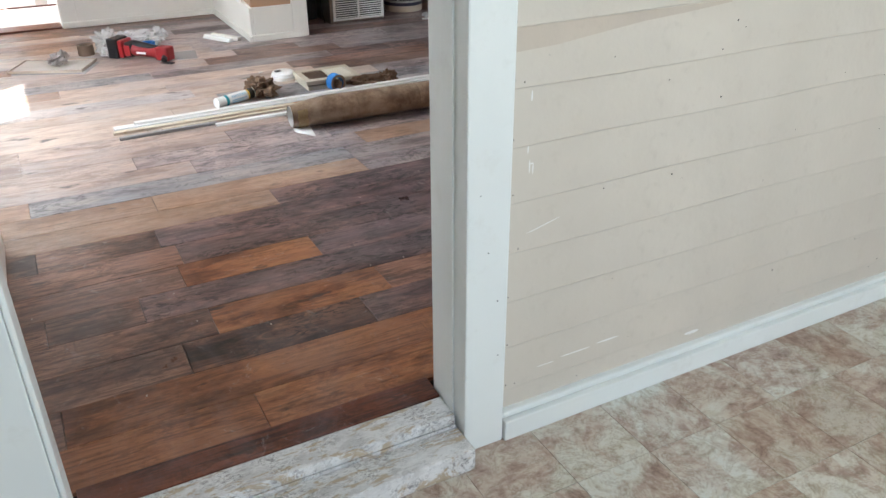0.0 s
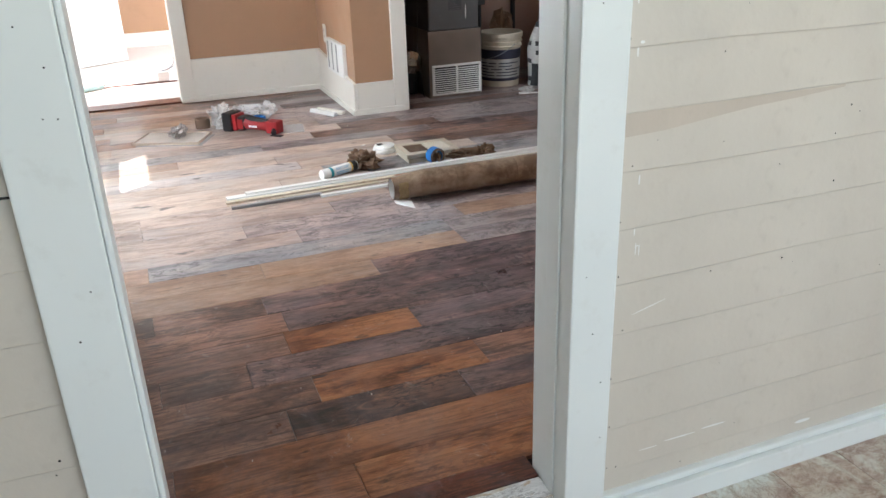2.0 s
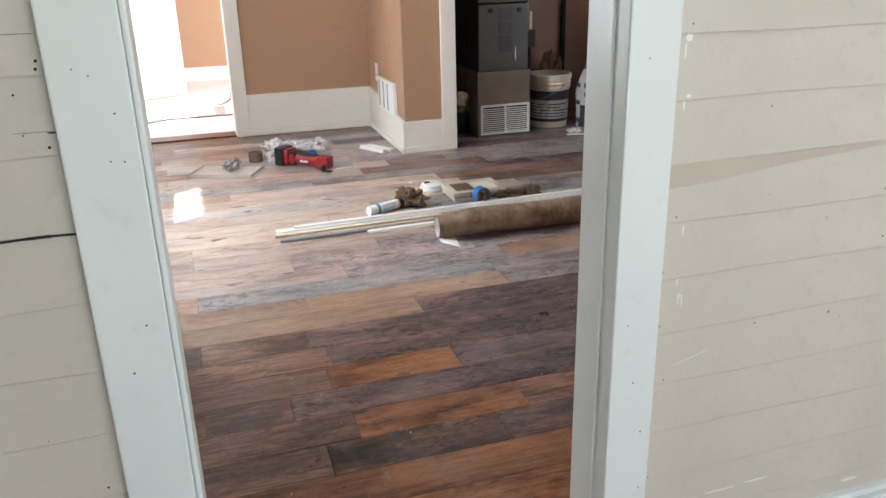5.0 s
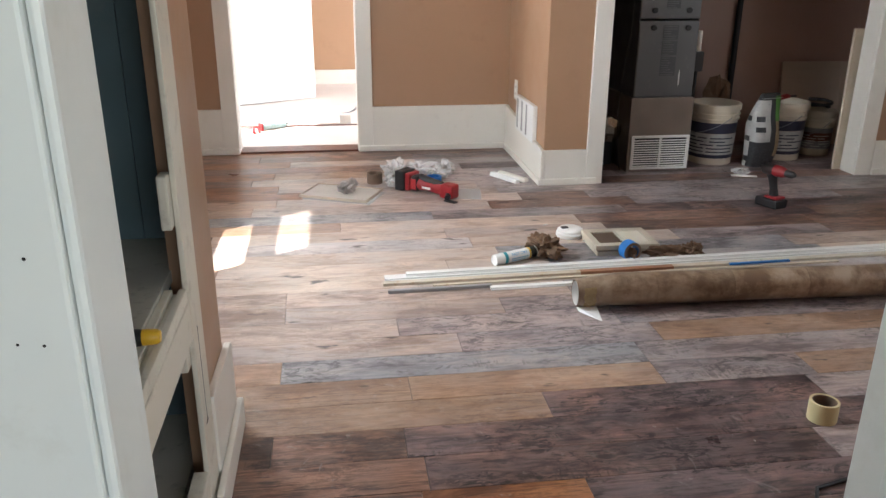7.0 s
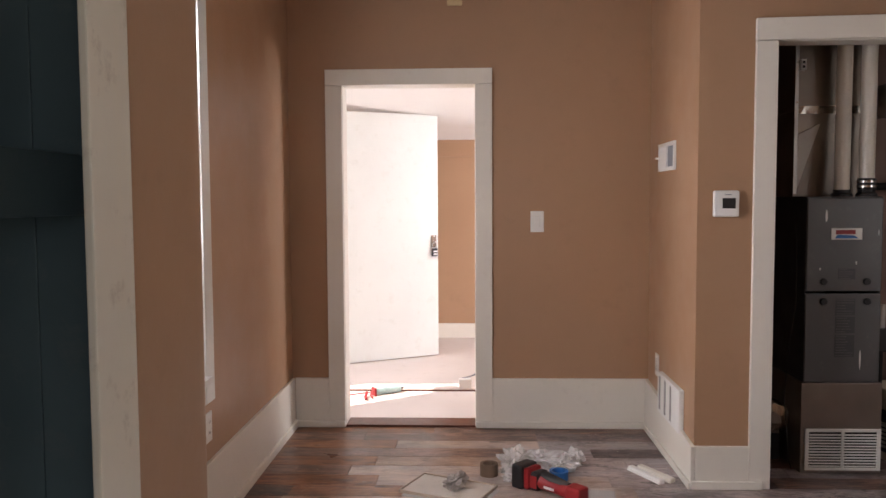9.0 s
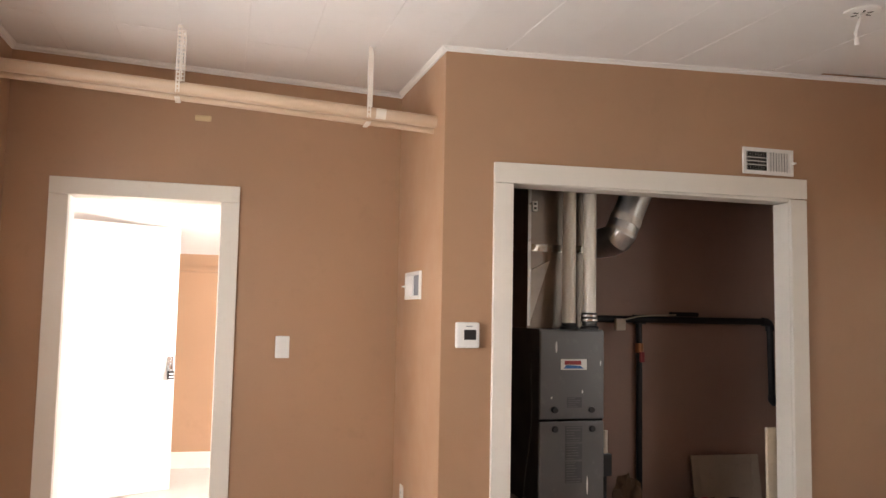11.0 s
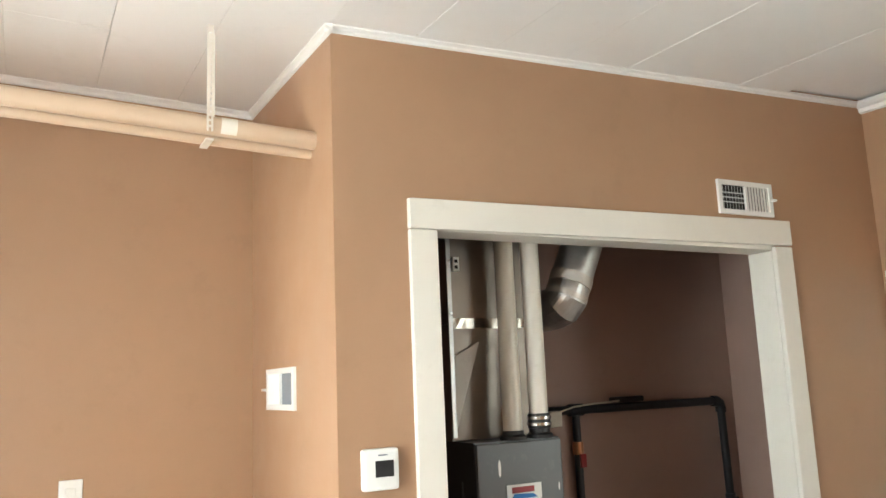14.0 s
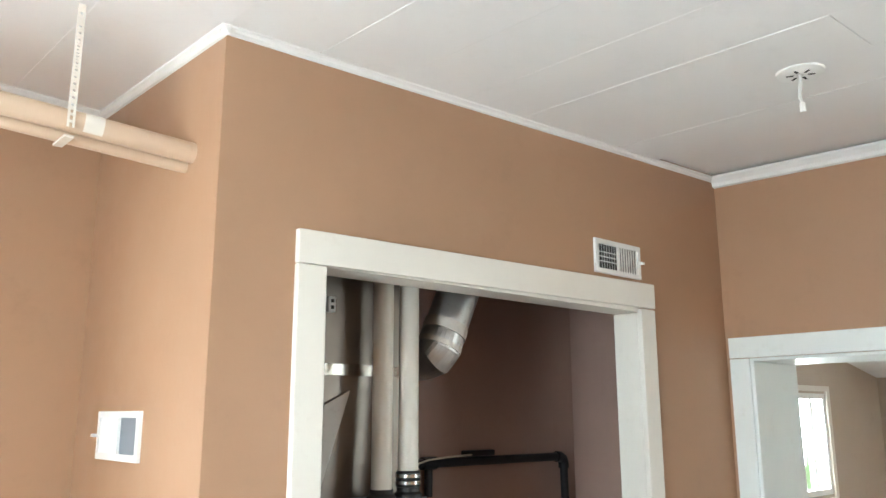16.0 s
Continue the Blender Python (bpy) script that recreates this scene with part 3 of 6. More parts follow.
casing("trim_door_back", [("side_casing", (-0.345, -0.245, BACK - 0.022, BACK, 0.0, 2.06)), ("side_casing", (0.55, 0.65, BACK - 0.022, BACK, 0.0, 2.06)), ("head_casing", (-0.345, 0.65, BACK - 0.024, BACK, 2.062, 2.155)), ("jamb", (-0.262, -0.242, BACK - 0.0, BACK + 0.15, 0.0, 2.062)), ("jamb", (0.547, 0.567, BACK - 0.0, BACK + 0.15, 0.0, 2.062)), ("head_jamb", (-0.262, 0.567, BACK - 0.0, BACK + 0.15, 2.063, 2.08)), ("threshold", (-0.242, 0.547, BACK - 0.015, BACK + 0.15, -0.02, 0.012))], "white painted casing round the doorway to the next room")
bpy.data.objects["threshold"].data.materials[0] = M_REDWOOD
root = casing("trim_closet", [("side_casing", (1.838, 1.938, CHY - 0.022, CHY, 0.0, 2.10)), ("side_casing", (3.552, 3.655, CHY - 0.022, CHY, 0.0, 2.115)), ("jamb", (1.923, 1.941, CHY, CHY + 0.125, 0.0, 2.10)), ("jamb", (3.55, 3.57, CHY, CHY + 0.125, 0.0, 2.10))], "white painted casing round the furnace closet")
bm = bmesh.new()
solid(bm, [(1.838, CHY - 0.024, 2.102), (3.657, CHY - 0.024, 2.122), (3.657, CHY, 2.122), (1.838, CHY, 2.102), (1.838, CHY - 0.024, 2.203), (3.657, CHY - 0.024, 2.23), (3.657, CHY, 2.23), (1.838, CHY, 2.203)], 0.003)
part("head_casing", bm, M_TRIM, root)
part("head_jamb", B((1.923, 3.57, CHY, CHY + 0.125, 2.103, 2.125)), M_TRIM, root)
casing("trim_door_right", [("side_casing", (RIGHT - 0.022, RIGHT, 5.302, 5.40, 0, 1.928)), ("side_casing", (RIGHT - 0.022, RIGHT, 4.30, 4.398, 0, 1.928)), ("head_casing", (RIGHT - 0.024, RIGHT, 4.30, 5.40, 1.932, 2.03)), ("jamb", (RIGHT - 0.01, RIGHT + 0.44, 5.285, 5.302, 0, 1.915)), ("jamb", (RIGHT - 0.01, RIGHT + 0.44, 4.398, 4.415, 0, 1.915)), ("head_jamb", (RIGHT - 0.01, RIGHT + 0.44, 4.398, 5.302, 1.915, 1.93))], "white painted casing round the deep doorway", M_CASING)

# window in the left wall: double hung, two sashes, sun comes through it
root = thing("window_1", pose(0, 0, 0), "white double-hung window with bright daylight behind", "window", kind="structure")
x0, x1 = LEFT - 0.14, LEFT
for n, b in (("side_casing", (x1, x1 + 0.02, WY1, WY1 + 0.10, 0.55, WZ1)), ("side_casing", (x1, x1 + 0.02, WY0 - 0.10, WY0, 0.55, WZ1)), ("head_casing", (x1, x1 + 0.022, WY0 - 0.10, WY1 + 0.10, WZ1 + 0.002, WZ1 + 0.11)), ("apron", (x1, x1 + 0.018, WY0, WY1, 0.55, 0.64)), ("window_sill", (x0, x1 + 0.045, WY0, WY1, 0.642, 0.668))):
    part(n, B(b, bevel=0.003), M_CASING, root)
# 0.37 m stile and rail heights are made up to mask the sun patch
for n, y0, y1, z0, z1, xs, rb, rt in (("lower_sash", WY0, WY1, 0.668, 1.225, x0 + 0.045, 0.052, 0.053), ("upper_sash", WY0, WY1, 1.287, WZ1, x0 + 0.045, 0.068, 0.05)):
    s = part(n, B((xs, xs + 0.03, y0, y0 + 0.07, z0, z1), (xs, xs + 0.03, y1 - 0.37, y1, z0, z1), (xs, xs + 0.03, y0 + 0.07, y1 - 0.37, z0, z0 + rb), (xs, xs + 0.03, y0 + 0.07, y1 - 0.37, z1 - rt, z1)), M_CASING, root)
    g = part("pane", B((xs + 0.012, xs + 0.016, y0 + 0.07, y1 - 0.37, z0 + rb, z1 - rt)), M_GLASS, s)
    g.visible_shadow = False

# ---- porch ----
PX0, PX1, PY0 = -1.6, 3.9, -1.5
setting("floor_porch", B((PX0, PX1, PY0, 1.66, PORCH_Z - 0.1, PORCH_Z - 0.0016)), M_TILE, "marbled stone-print vinyl tile floor", "floor")
setting("ceiling_porch", B((PX0, PX1, PY0, 1.66, 2.42, 2.5)), M_CEIL, "white painted porch ceiling", "ceiling")
setting("wall_porch_outer", B((PX0, PX1, PY0 - 0.12, PY0, PORCH_Z, 0.85), (PX0, PX1, PY0 - 0.12, PY0, 2.2, 2.42), (PX0, -0.7, PY0 - 0.12, PY0, 0.85, 2.2), (3.1, PX1, PY0 - 0.12, PY0, 0.85, 2.2)), M_SIDING, "beige painted outer wall of the porch with wide windows", "wall")
setting("wall_porch_left", B((PX0 - 0.12, PX0, PY0, 1.66, PORCH_Z, 2.5)), M_SIDING, "beige painted end wall of the porch", "wall")
setting("wall_porch_right", B((PX1, PX1 + 0.12, PY0, 1.66, PORCH_Z, 2.5)), M_SIDING, "beige painted end wall of the porch", "wall")
siding = setting("wall_porch", B((PX0, 0.18, 1.675, 1.735, PORCH_Z, 2.5), (1.012, PX1, 1.675, 1.735, PORCH_Z, 2.5), (0.18, 1.012, 1.675, 1.735, 2.08, 2.5)), M_SIDING, "beige painted clapboard wall, nail heads and chipped paint", "wall")

root = thing("trim_front_door", pose(0, 0, 0), "glossy white painted door casing with nail holes and chips", "door casing", kind="structure")
SILL_Z = -0.025
part("side_casing", B((0.085, 0.193, 1.64, 1.735, SILL_Z, 2.08), bevel=0.004), M_CASING, root)
part("bead", B((0.193, 0.204, 1.646, 1.735, SILL_Z, 2.08), bevel=0.006), M_CASING, root)
part("jamb", B((0.151, 0.199, 1.737, 1.772, SILL_Z, 2.08), bevel=0.002), M_CASING, root)
part("side_casing", B((0.995, 1.096, 1.64, 1.735, PORCH_Z, 2.08), bevel=0.005), M_CASING, root)
part("jamb", B((0.994, 1.063, 1.7355, 1.793, SILL_Z, 2.08), bevel=0.002), M_CASING, root)
part("door_stop", B((0.989, 0.9948, 1.69, 1.735, SILL_Z, 2.08), bevel=0.002), M_CASING, root)
part("head_casing", B((0.085, 1.096, 1.64, 1.735, 2.082, 2.19), bevel=0.004), M_CASING, root)
bm = bmesh.new()
rng = random.Random(4)
for x, z in ((0.169, 0.964), (0.150, 0.966), (0.166, 1.035), (0.140, 1.09), (0.12, 1.10), (0.16, 0.70), (0.13, 0.62), (1.045, 0.42), (1.07, 0.30), (1.025, 0.55), (1.075, 0.16), (1.035, 1.06)):
    bmesh.ops.create_circle(bm, cap_ends=True, radius=rng.uniform(0.0012, 0.002), segments=8, matrix=pose(x, 1.6385, z, 90))
part("nail_holes", bm, M_HOLE, root)

sill = thing("door_sill", pose(0, 0, 0), "weathered stepped door sill with flaking white paint", "door sill", kind="structure")
bm = bmesh.new()
box(bm, 0.205, 0.989, 1.672, 1.748, -0.024, 0.004, 0.006)
part("upper_board", bm, M_SILL, sill)
part("lower_board", B((0.085, 0.993, 1.585, 1.671, PORCH_Z, -0.030), bevel=0.006), M_SILL, sill)
part("under_board", B((0.205, 0.989, 1.672, 1.80, PORCH_Z, -0.025)), M_SILL, sill)
bm = bmesh.new()
solid(bm, [(0.204, 1.749, -0.02), (0.99, 1.749, -0.02), (0.99, 1.824, -0.02), (0.204, 1.824, -0.02), (0.204, 1.752, 0.003), (0.99, 1.752, 0.003), (0.99, 1.824, 0.008), (0.204, 1.824, 0.008)], 0.002)
part("edge_strip", bm, plank_wood("red_stained_strip", (0.045, 0.013, 0.007), (0.12, 0.034, 0.015), (0.19, 0.06, 0.027), (0.12, 0.032, 0.013), 0.4, 0.8, 0.4), sill, "dark red-stained wooden edge strip")
root = thing("baseboard_porch", pose(0, 0, 0), "white painted low baseboard of the porch", "baseboard", kind="structure")
part("board", B((1.098, PX1, 1.632, 1.675, PORCH_Z, -0.034), bevel=0.004), M_CASING, root)
part("cap", B((1.098, PX1, 1.645, 1.675, -0.0335, -0.016), bevel=0.006), M_CASING, root)
part("board", B((PX0, 0.083, 1.632, 1.675, PORCH_Z, -0.034), bevel=0.004), M_CASING, root)

# ---- room behind the doorway ----
NY1 = 9.5
setting("floor_next_room", B((-1.6, 2.8, BACK + 0.141, 7.30, -0.1, 0.0)), M_NEXTFLOOR, "pale pinkish board floor of the next room", "floor")
setting("floor_next_room_far", B((-1.6, 2.8, 7.32, NY1, -0.1, 0.006)), M_NEXTFLOOR, "sunlit pale floor beyond a dark joint strip", "floor")
setting("trim_floor_joint", B((-1.6, 2.8, 7.30, 7.32, -0.1, 0.009)), M_REDWOOD, "dark wooden joint strip", "trim")
setting("wall_next_far", B((-1.6, 2.8, NY1, NY1 + 0.1, -0.1, 2.5)), M_WALL, "tan painted far wall of the next room", "wall")
setting("wall_next_left", B((-1.7, -1.6, BACK + 0.14, NY1, -0.1, 0.75), (-1.7, -1.6, BACK + 0.14, NY1, 2.0, 2.5), (-1.7, -1.6, BACK + 0.14, 6.8, 0.75, 2.0), (-1.7, -1.6, 8.0, NY1, 0.75, 2.0)), M_WALL, "tan painted wall with a window opening", "wall")
setting("wall_next_right", B((2.8, 2.9, BACK + 0.14, NY1, -0.1, 2.6)), M_WALL, "tan painted wall", "wall")
bm = bmesh.new()
solid(bm, [(-1.7, BACK + 0.14, 2.42), (2.9, BACK + 0.14, 2.42), (2.9, NY1 + 0.1, 1.95), (-1.7, NY1 + 0.1, 1.95), (-1.7, BACK + 0.14, 2.5), (2.9, BACK + 0.14, 2.5), (2.9, NY1 + 0.1, 2.05), (-1.7, NY1 + 0.1, 2.05)])
setting("ceiling_next_room", bm, M_CEIL, "white painted sloping ceiling", "ceiling")
setting("baseboard_next_room", B((-1.6, 2.8, NY1 - 0.02, NY1, 0.006, 0.15), bevel=0.004), M_TRIM, "white painted baseboard", "baseboard")
setting("trim_next_room", B((-1.6, 2.8, NY1 - 0.03, NY1, 1.80, 1.845)), M_WALL, "tan painted picture rail", "trim")

ang = math.degrees(math.atan2(8.62 - 8.16, 0.22 + 0.62))
door = thing("door_2", pose(-0.62, 8.16, 0.012, 0, 0, ang), "plain white door standing ajar in bright daylight", "door", kind="structure")
part("leaf", B((0, 0.955, -0.02, 0.02, 0, 2.10), bevel=0.003), M_CASING, door)
part("lock_plate", B((0.885, 0.935, -0.03, -0.02, 0.95, 1.06), bevel=0.004), M_CHROME, door, "chrome lock plate")
bm = B((0.885, 0.935, -0.055, -0.031, 0.875, 0.945), bevel=0.006)
part("lock_box", bm, M_BLACK, door, "black key lock box")
part("shackle", S([(0.895, -0.04, 0.94), (0.895, -0.04, 0.985), (0.91, -0.04, 1.0), (0.925, -0.04, 0.985), (0.925, -0.04, 0.94)], 0.005, 8), M_CHROME, door)
part("bars", B((0.893, 0.927, -0.057, -0.0555, 0.888, 0.900), (0.893, 0.927, -0.057, -0.0555, 0.912, 0.924)), M_WHITE, door)

# ---- side room beyond the deep doorway ----
setting("floor_side_room", B((4.72, 7.9, 3.0, 6.0, -0.1, 0.0)), M_NEXTFLOOR, "pale floor of the side room", "floor")
setting("floor_side_door", B((RIGHT, 4.72, 4.415, 5.285, -0.1, -0.002)), M_NEXTFLOOR, "pale floor in the deep doorway", "floor")
setting("wall_side_back", B((4.3, 5.25, 6.0, 6.12, -0.1, 2.6), (6.75, 7.9, 6.0, 6.12, -0.1, 2.6), (5.25, 6.75, 6.0, 6.12, -0.1, 1.10), (5.25, 6.75, 6.0, 6.12, 1.815, 2.6)), M_SIDEWALL, "tan painted wall of the side room with a small window", "wall")
setting("wall_side_right", B((7.8, 7.9, 3.0, 6.0, -0.1, 2.6)), M_SIDEWALL, "tan painted wall of the side room", "wall")
setting("wall_side_front", B((4.72, 7.9, 2.9, 3.0, -0.1, 2.7)), M_SIDEWALL, "tan painted wall of the side room", "wall")
bm = bmesh.new()
solid(bm, [(4.3, 2.9, 2.59), (7.9, 2.9, 1.945), (7.9, 6.1, 1.945), (4.3, 6.1, 2.59), (4.3, 2.9, 2.7), (7.9, 2.9, 2.05), (7.9, 6.1, 2.05), (4.3, 6.1, 2.7)])
setting("ceiling_side_room", bm, M_CEIL, "white painted sloping ceiling of the side room", "ceiling")
root = thing("window_2", pose(0, 0, 0), "wide white sliding window with bright daylight", "window", kind="structure")
part("frame", B((5.25, 6.75, 6.005, 6.075, 1.10, 1.14), (5.25, 6.75, 6.005, 6.075, 1.775, 1.815), (6.71, 6.75, 6.005, 6.075, 1.14, 1.775), (5.25, 5.29, 6.005, 6.075, 1.14, 1.775), (6.52, 6.55, 6.02, 6.06, 1.14, 1.775), (5.84, 5.88, 6.01, 6.06, 1.14, 1.775)), M_WHITE, root)
part("casing_strip", B((6.745, 6.80, 5.985, 6.0, 1.08, 1.83), (5.2, 6.80, 5.985, 6.0, 1.832, 1.87), (5.2, 6.80, 5.985, 6.0, 1.04, 1.078), bevel=0.002), M_TRIM, root)
g = part("pane", B((5.29, 6.71, 6.04, 6.044, 1.14, 1.775)), M_GLASS, root)
g.visible_shadow = False

# ---- outside ----
M_DAYLIGHT = bpy.data.materials.new("hazy_daylight")
M_DAYLIGHT.use_nodes = True
M_DAYLIGHT.node_tree.nodes.clear()
em = M_DAYLIGHT.node_tree.nodes.new("ShaderNodeEmission")
em.inputs["Color"].default_value, em.inputs["Strength"].default_value = (0.95, 0.98, 1.0, 1), 1.1
mo = M_DAYLIGHT.node_tree.nodes.new("ShaderNodeOutputMaterial")
M_DAYLIGHT.node_tree.links.new(em.outputs[0], mo.inputs["Surface"])
setting("backdrop", B((3.5, 14.0, 11.0, 11.05, -0.1, 5.0)), M_DAYLIGHT, "bright hazy daylight behind the side window", "backdrop")
bm = bmesh.new()
vs = [bm.verts.new((x, y, -0.6)) for x, y in ((-400, -400), (400, -400), (400, 400), (-400, 400))]
bm.faces.new(vs)
setting("ground", bm, M_GRASS, "mown lawn round the house", "ground")
# added eave, never in view: its edge ends the sun patch on the floor
setting("sun_cut_eave", B((-1.174, LEFT - 0.141, 2.9, 6.4, 2.60, 2.66)), M_ROOF, "grey board eave added out of view to cut the sun patch", "eave")
setting("roof", B((-1.0, 8.0, 1.7, 6.5, 3.0, 3.08), (-1.8, 4.1, -1.7, 1.7, 2.6, 2.68), (-1.75, 8.0, 6.5, 9.7, 2.7, 2.78)), M_ROOF, "grey board roof deck", "roof")
# added house block outside the left window, out of view, limits low daylight
setting("unseen_house", B((-9.6, -3.6, 0.5, 5.9, -0.6, 4.3)), M_HOUSE, "pale house wall added outside the left window, unseen", "house")

# ---- furnace closet ----
CX0, CY_IN = CHX + 0.12, CHY + 0.12
setting("wall_closet_back", B((CX0, 4.42, BACK - 0.02, BACK + 0.10, -0.1, 2.75)), M_CLOSET, "painted back wall of the furnace closet, tan with shade and haze in its colour", "wall")
setting("wall_closet_right", B((RIGHT + 0.005, RIGHT + 0.12, CY_IN, BACK - 0.02, -0.1, 2.75)), M_CLOSET, "painted side wall of the furnace closet, tan with shade and haze in its colour", "wall")
# closet ceiling takes the near-black underlay material
setting("ceiling_closet", B((CX0, RIGHT + 0.12, CY_IN, BACK + 0.1, 2.46, 2.55)), M_SUBFLOOR, "near-black ceiling of the closet", "ceiling")

FX0, FX1, FY0, FY1 = 2.197, 2.567, 5.66, 6.26
root = thing("furnace", pose(-0.012, 0, 0.008), "grey enamelled upright furnace with scratched doors in the closet", "furnace")
# left side in a darker copy of the steel: its shade is in the colour
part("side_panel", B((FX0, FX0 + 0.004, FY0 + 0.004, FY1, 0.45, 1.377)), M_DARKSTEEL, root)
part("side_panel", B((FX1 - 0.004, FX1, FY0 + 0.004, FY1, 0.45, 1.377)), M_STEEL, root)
part("top_panel", B((FX0 + 0.004, FX1 - 0.004, FY0 + 0.004, FY1, 1.36, 1.376)), M_STEEL, root)
part("back_panel", B((FX0 + 0.004, FX1 - 0.004, FY1 - 0.004, FY1, 0.45, 1.36)), M_STEEL, root)
up = part("upper_door", B((FX0 + 0.001, FX1 - 0.001, FY0 - 0.012, FY0 + 0.004, 0.908, 1.372), bevel=0.006), M_STEEL, root)
lw = part("lower_door", B((FX0 + 0.001, FX1 - 0.001, FY0 - 0.012, FY0 + 0.004, 0.452, 0.898), bevel=0.006), M_STEEL, root)
for door_, x, z in ((up, 2.282, 0.957), (up, 2.492, 0.957), (lw, 2.284, 0.858), (lw, 2.496, 0.858)):
    bm = L([(0, 0.014), (0.015, 0.014), (0.017, 0.010), (0.017, 0.0), (0, 0.0)], 20)
    bmesh.ops.transform(bm, matrix=pose(x, FY0 - 0.012, z, 90), verts=bm.verts)
    part("knob", bm, M_BLACK, door_, smooth=True)
bd = part("badge", B((2.314, 2.464, FY0 - 0.016, FY0 - 0.0125, 1.165, 1.222), bevel=0.002), M_WHITE, up, "white badge with a red and blue mark")
part("red_mark", B((2.335, 2.43, FY0 - 0.0175, FY0 - 0.0162, 1.192, 1.213)), M_RED, bd)
bm = bmesh.new()
solid(bm, [(2.33, FY0 - 0.0175, 1.172), (2.445, FY0 - 0.0175, 1.172), (2.445, FY0 - 0.0162, 1.172), (2.33, FY0 - 0.0162, 1.172), (2.345, FY0 - 0.0175, 1.190), (2.425, FY0 - 0.0175, 1.186), (2.425, FY0 - 0.0162, 1.186), (2.345, FY0 - 0.0162, 1.190)])
part("blue_mark", bm, M_BLUE, bd)


def print_sheet(x0, x1, z0, z1, y, parent, rows, seed):
    """A printed notice: a sheet with plain bars for its small writing."""
    s = part("notice", B((x0, x1, y - 0.001, y, z0, z1)), M_SHEETPRINT, parent, "small grey printed notice")
    r, bm = random.Random(seed), bmesh.new()
    for k in range(rows):
        z = z1 - (k + 0.7) * (z1 - z0) / rows
        box(bm, x0 + 0.005, x0 + 0.005 + (x1 - x0 - 0.01) * r.uniform(0.5, 1), y - 0.0016, y - 0.0011, z, z + (z1 - z0) / rows * 0.35)
    tagged(part("fine_print", bm, M_STEEL, s), kind="stuff")


print_sheet(2.352, 2.436, 0.968, 1.022, FY0 - 0.0122, up, 5, 1)
print_sheet(2.344, 2.44, 0.79, 0.872, FY0 - 0.0122, lw, 6, 2)
print_sheet(2.344, 2.44, 0.70, 0.782, FY0 - 0.0122, lw, 6, 3)
print_sheet(2.344, 2.44, 0.58, 0.69, FY0 - 0.0122, lw, 8, 4)
bm = bmesh.new()
for x, z, w, h in ((2.29, 1.283, 0.012, 0.062), (2.545, 1.20, 0.006, 0.03), (2.47, 0.565, 0.009, 0.10), (2.44, 1.05, 0.008, 0.02), (2.265, 1.02, 0.008, 0.014)):
    n = 10
    bmesh.ops.create_circle(bm, cap_ends=True, radius=1.0, segments=n, matrix=pose(x, FY0 - 0.0124, z, 90) @ Matrix.Diagonal((w / 2, h / 2, 1, 1)))
tagged(part("scratches", bm, M_WHITE, root, "bare pale scratches in the enamel"), kind="stuff")
part("return_box", B((2.185, 2.58, FY0 - 0.02, FY1, -0.008, 0.449), bevel=0.003), M_GALV, root, "galvanised return-air box")
g = part("return_grille", B((2.205, 2.575, FY0 - 0.032, FY0 - 0.0205, 0.010, 0.022), (2.205, 2.575, FY0 - 0.032, FY0 - 0.0205, 0.205, 0.219), (2.205, 2.222, FY0 - 0.032, FY0 - 0.0205, 0.022, 0.205), (2.558, 2.575, FY0 - 0.032, FY0 - 0.0205, 0.022, 0.205), (2.384, 2.396, FY0 - 0.032, FY0 - 0.0205, 0.022, 0.205)), M_WHITE, root, "white louvred return grille")
part("grille_back", B((2.222, 2.558, FY0 - 0.0225, FY0 - 0.0206, 0.022, 0.205)), M_HOLE, g)
sl = bmesh.new()
solid(sl, [(0, -0.004, -0.003), (0.16, -0.004, -0.003), (0.16, -0.003, -0.003), (0, -0.003, -0.003), (0, 0.002, 0.0025), (0.16, 0.002, 0.0025), (0.16, 0.003, 0.0025), (0, 0.003, 0.0025)])
sl = mesh_of(sl, "slat")
sl.materials.append(M_WHITE)
for k in range(12):
    for x in (2.223, 2.397):
        o = new("slat", sl)
        o.parent, o.location = g, (x, FY0 - 0.027, 0.03 + k * 0.0145)

# sheet-metal plenum above, with taped seam and a tapered panel
root = thing("plenum", pose(0, 0, 0), "shiny galvanised sheet-metal plenum above the furnace", "plenum")
bm = bmesh.new()
solid(bm, [(2.165, 5.79, 1.386), (2.54, 5.79, 1.386), (2.54, 6.24, 1.386), (2.165, 6.24, 1.386), (2.165, 5.775, 1.82), (2.55, 5.775, 1.82), (2.55, 6.26, 1.82), (2.165, 6.26, 1.82)], 0.003)
part("lower_box", bm, M_GALV, root)
part("upper_box", B((2.163, 2.55, 5.772, 6.26, 1.822, 2.455), bevel=0.003), M_GALV, root)
part("corner_flange", B((2.158, 2.176, 5.764, 5.771, 1.40, 2.44), bevel=0.001), M_SILVER, root)
bm = bmesh.new()
for k in range(16):
    x0, x1 = 2.166 + k * 0.0225, 2.166 + (k + 1) * 0.0225
    d0, d1 = 0.004 * noise.noise((k * 1.7, 0, 3)), 0.004 * noise.noise((k * 1.7 + 1.7, 0, 3))
    solid(bm, [(x0, 5.766 + d0, 1.803), (x1, 5.766 + d1, 1.803), (x1, 5.771, 1.803), (x0, 5.771, 1.803), (x0, 5.766 - d0, 1.842), (x1, 5.766 - d1, 1.842), (x1, 5.771, 1.842), (x0, 5.771, 1.842)])
part("seam_tape", bm, M_FOIL, root, "crinkled shiny foil tape over the seam")
bm = bmesh.new()
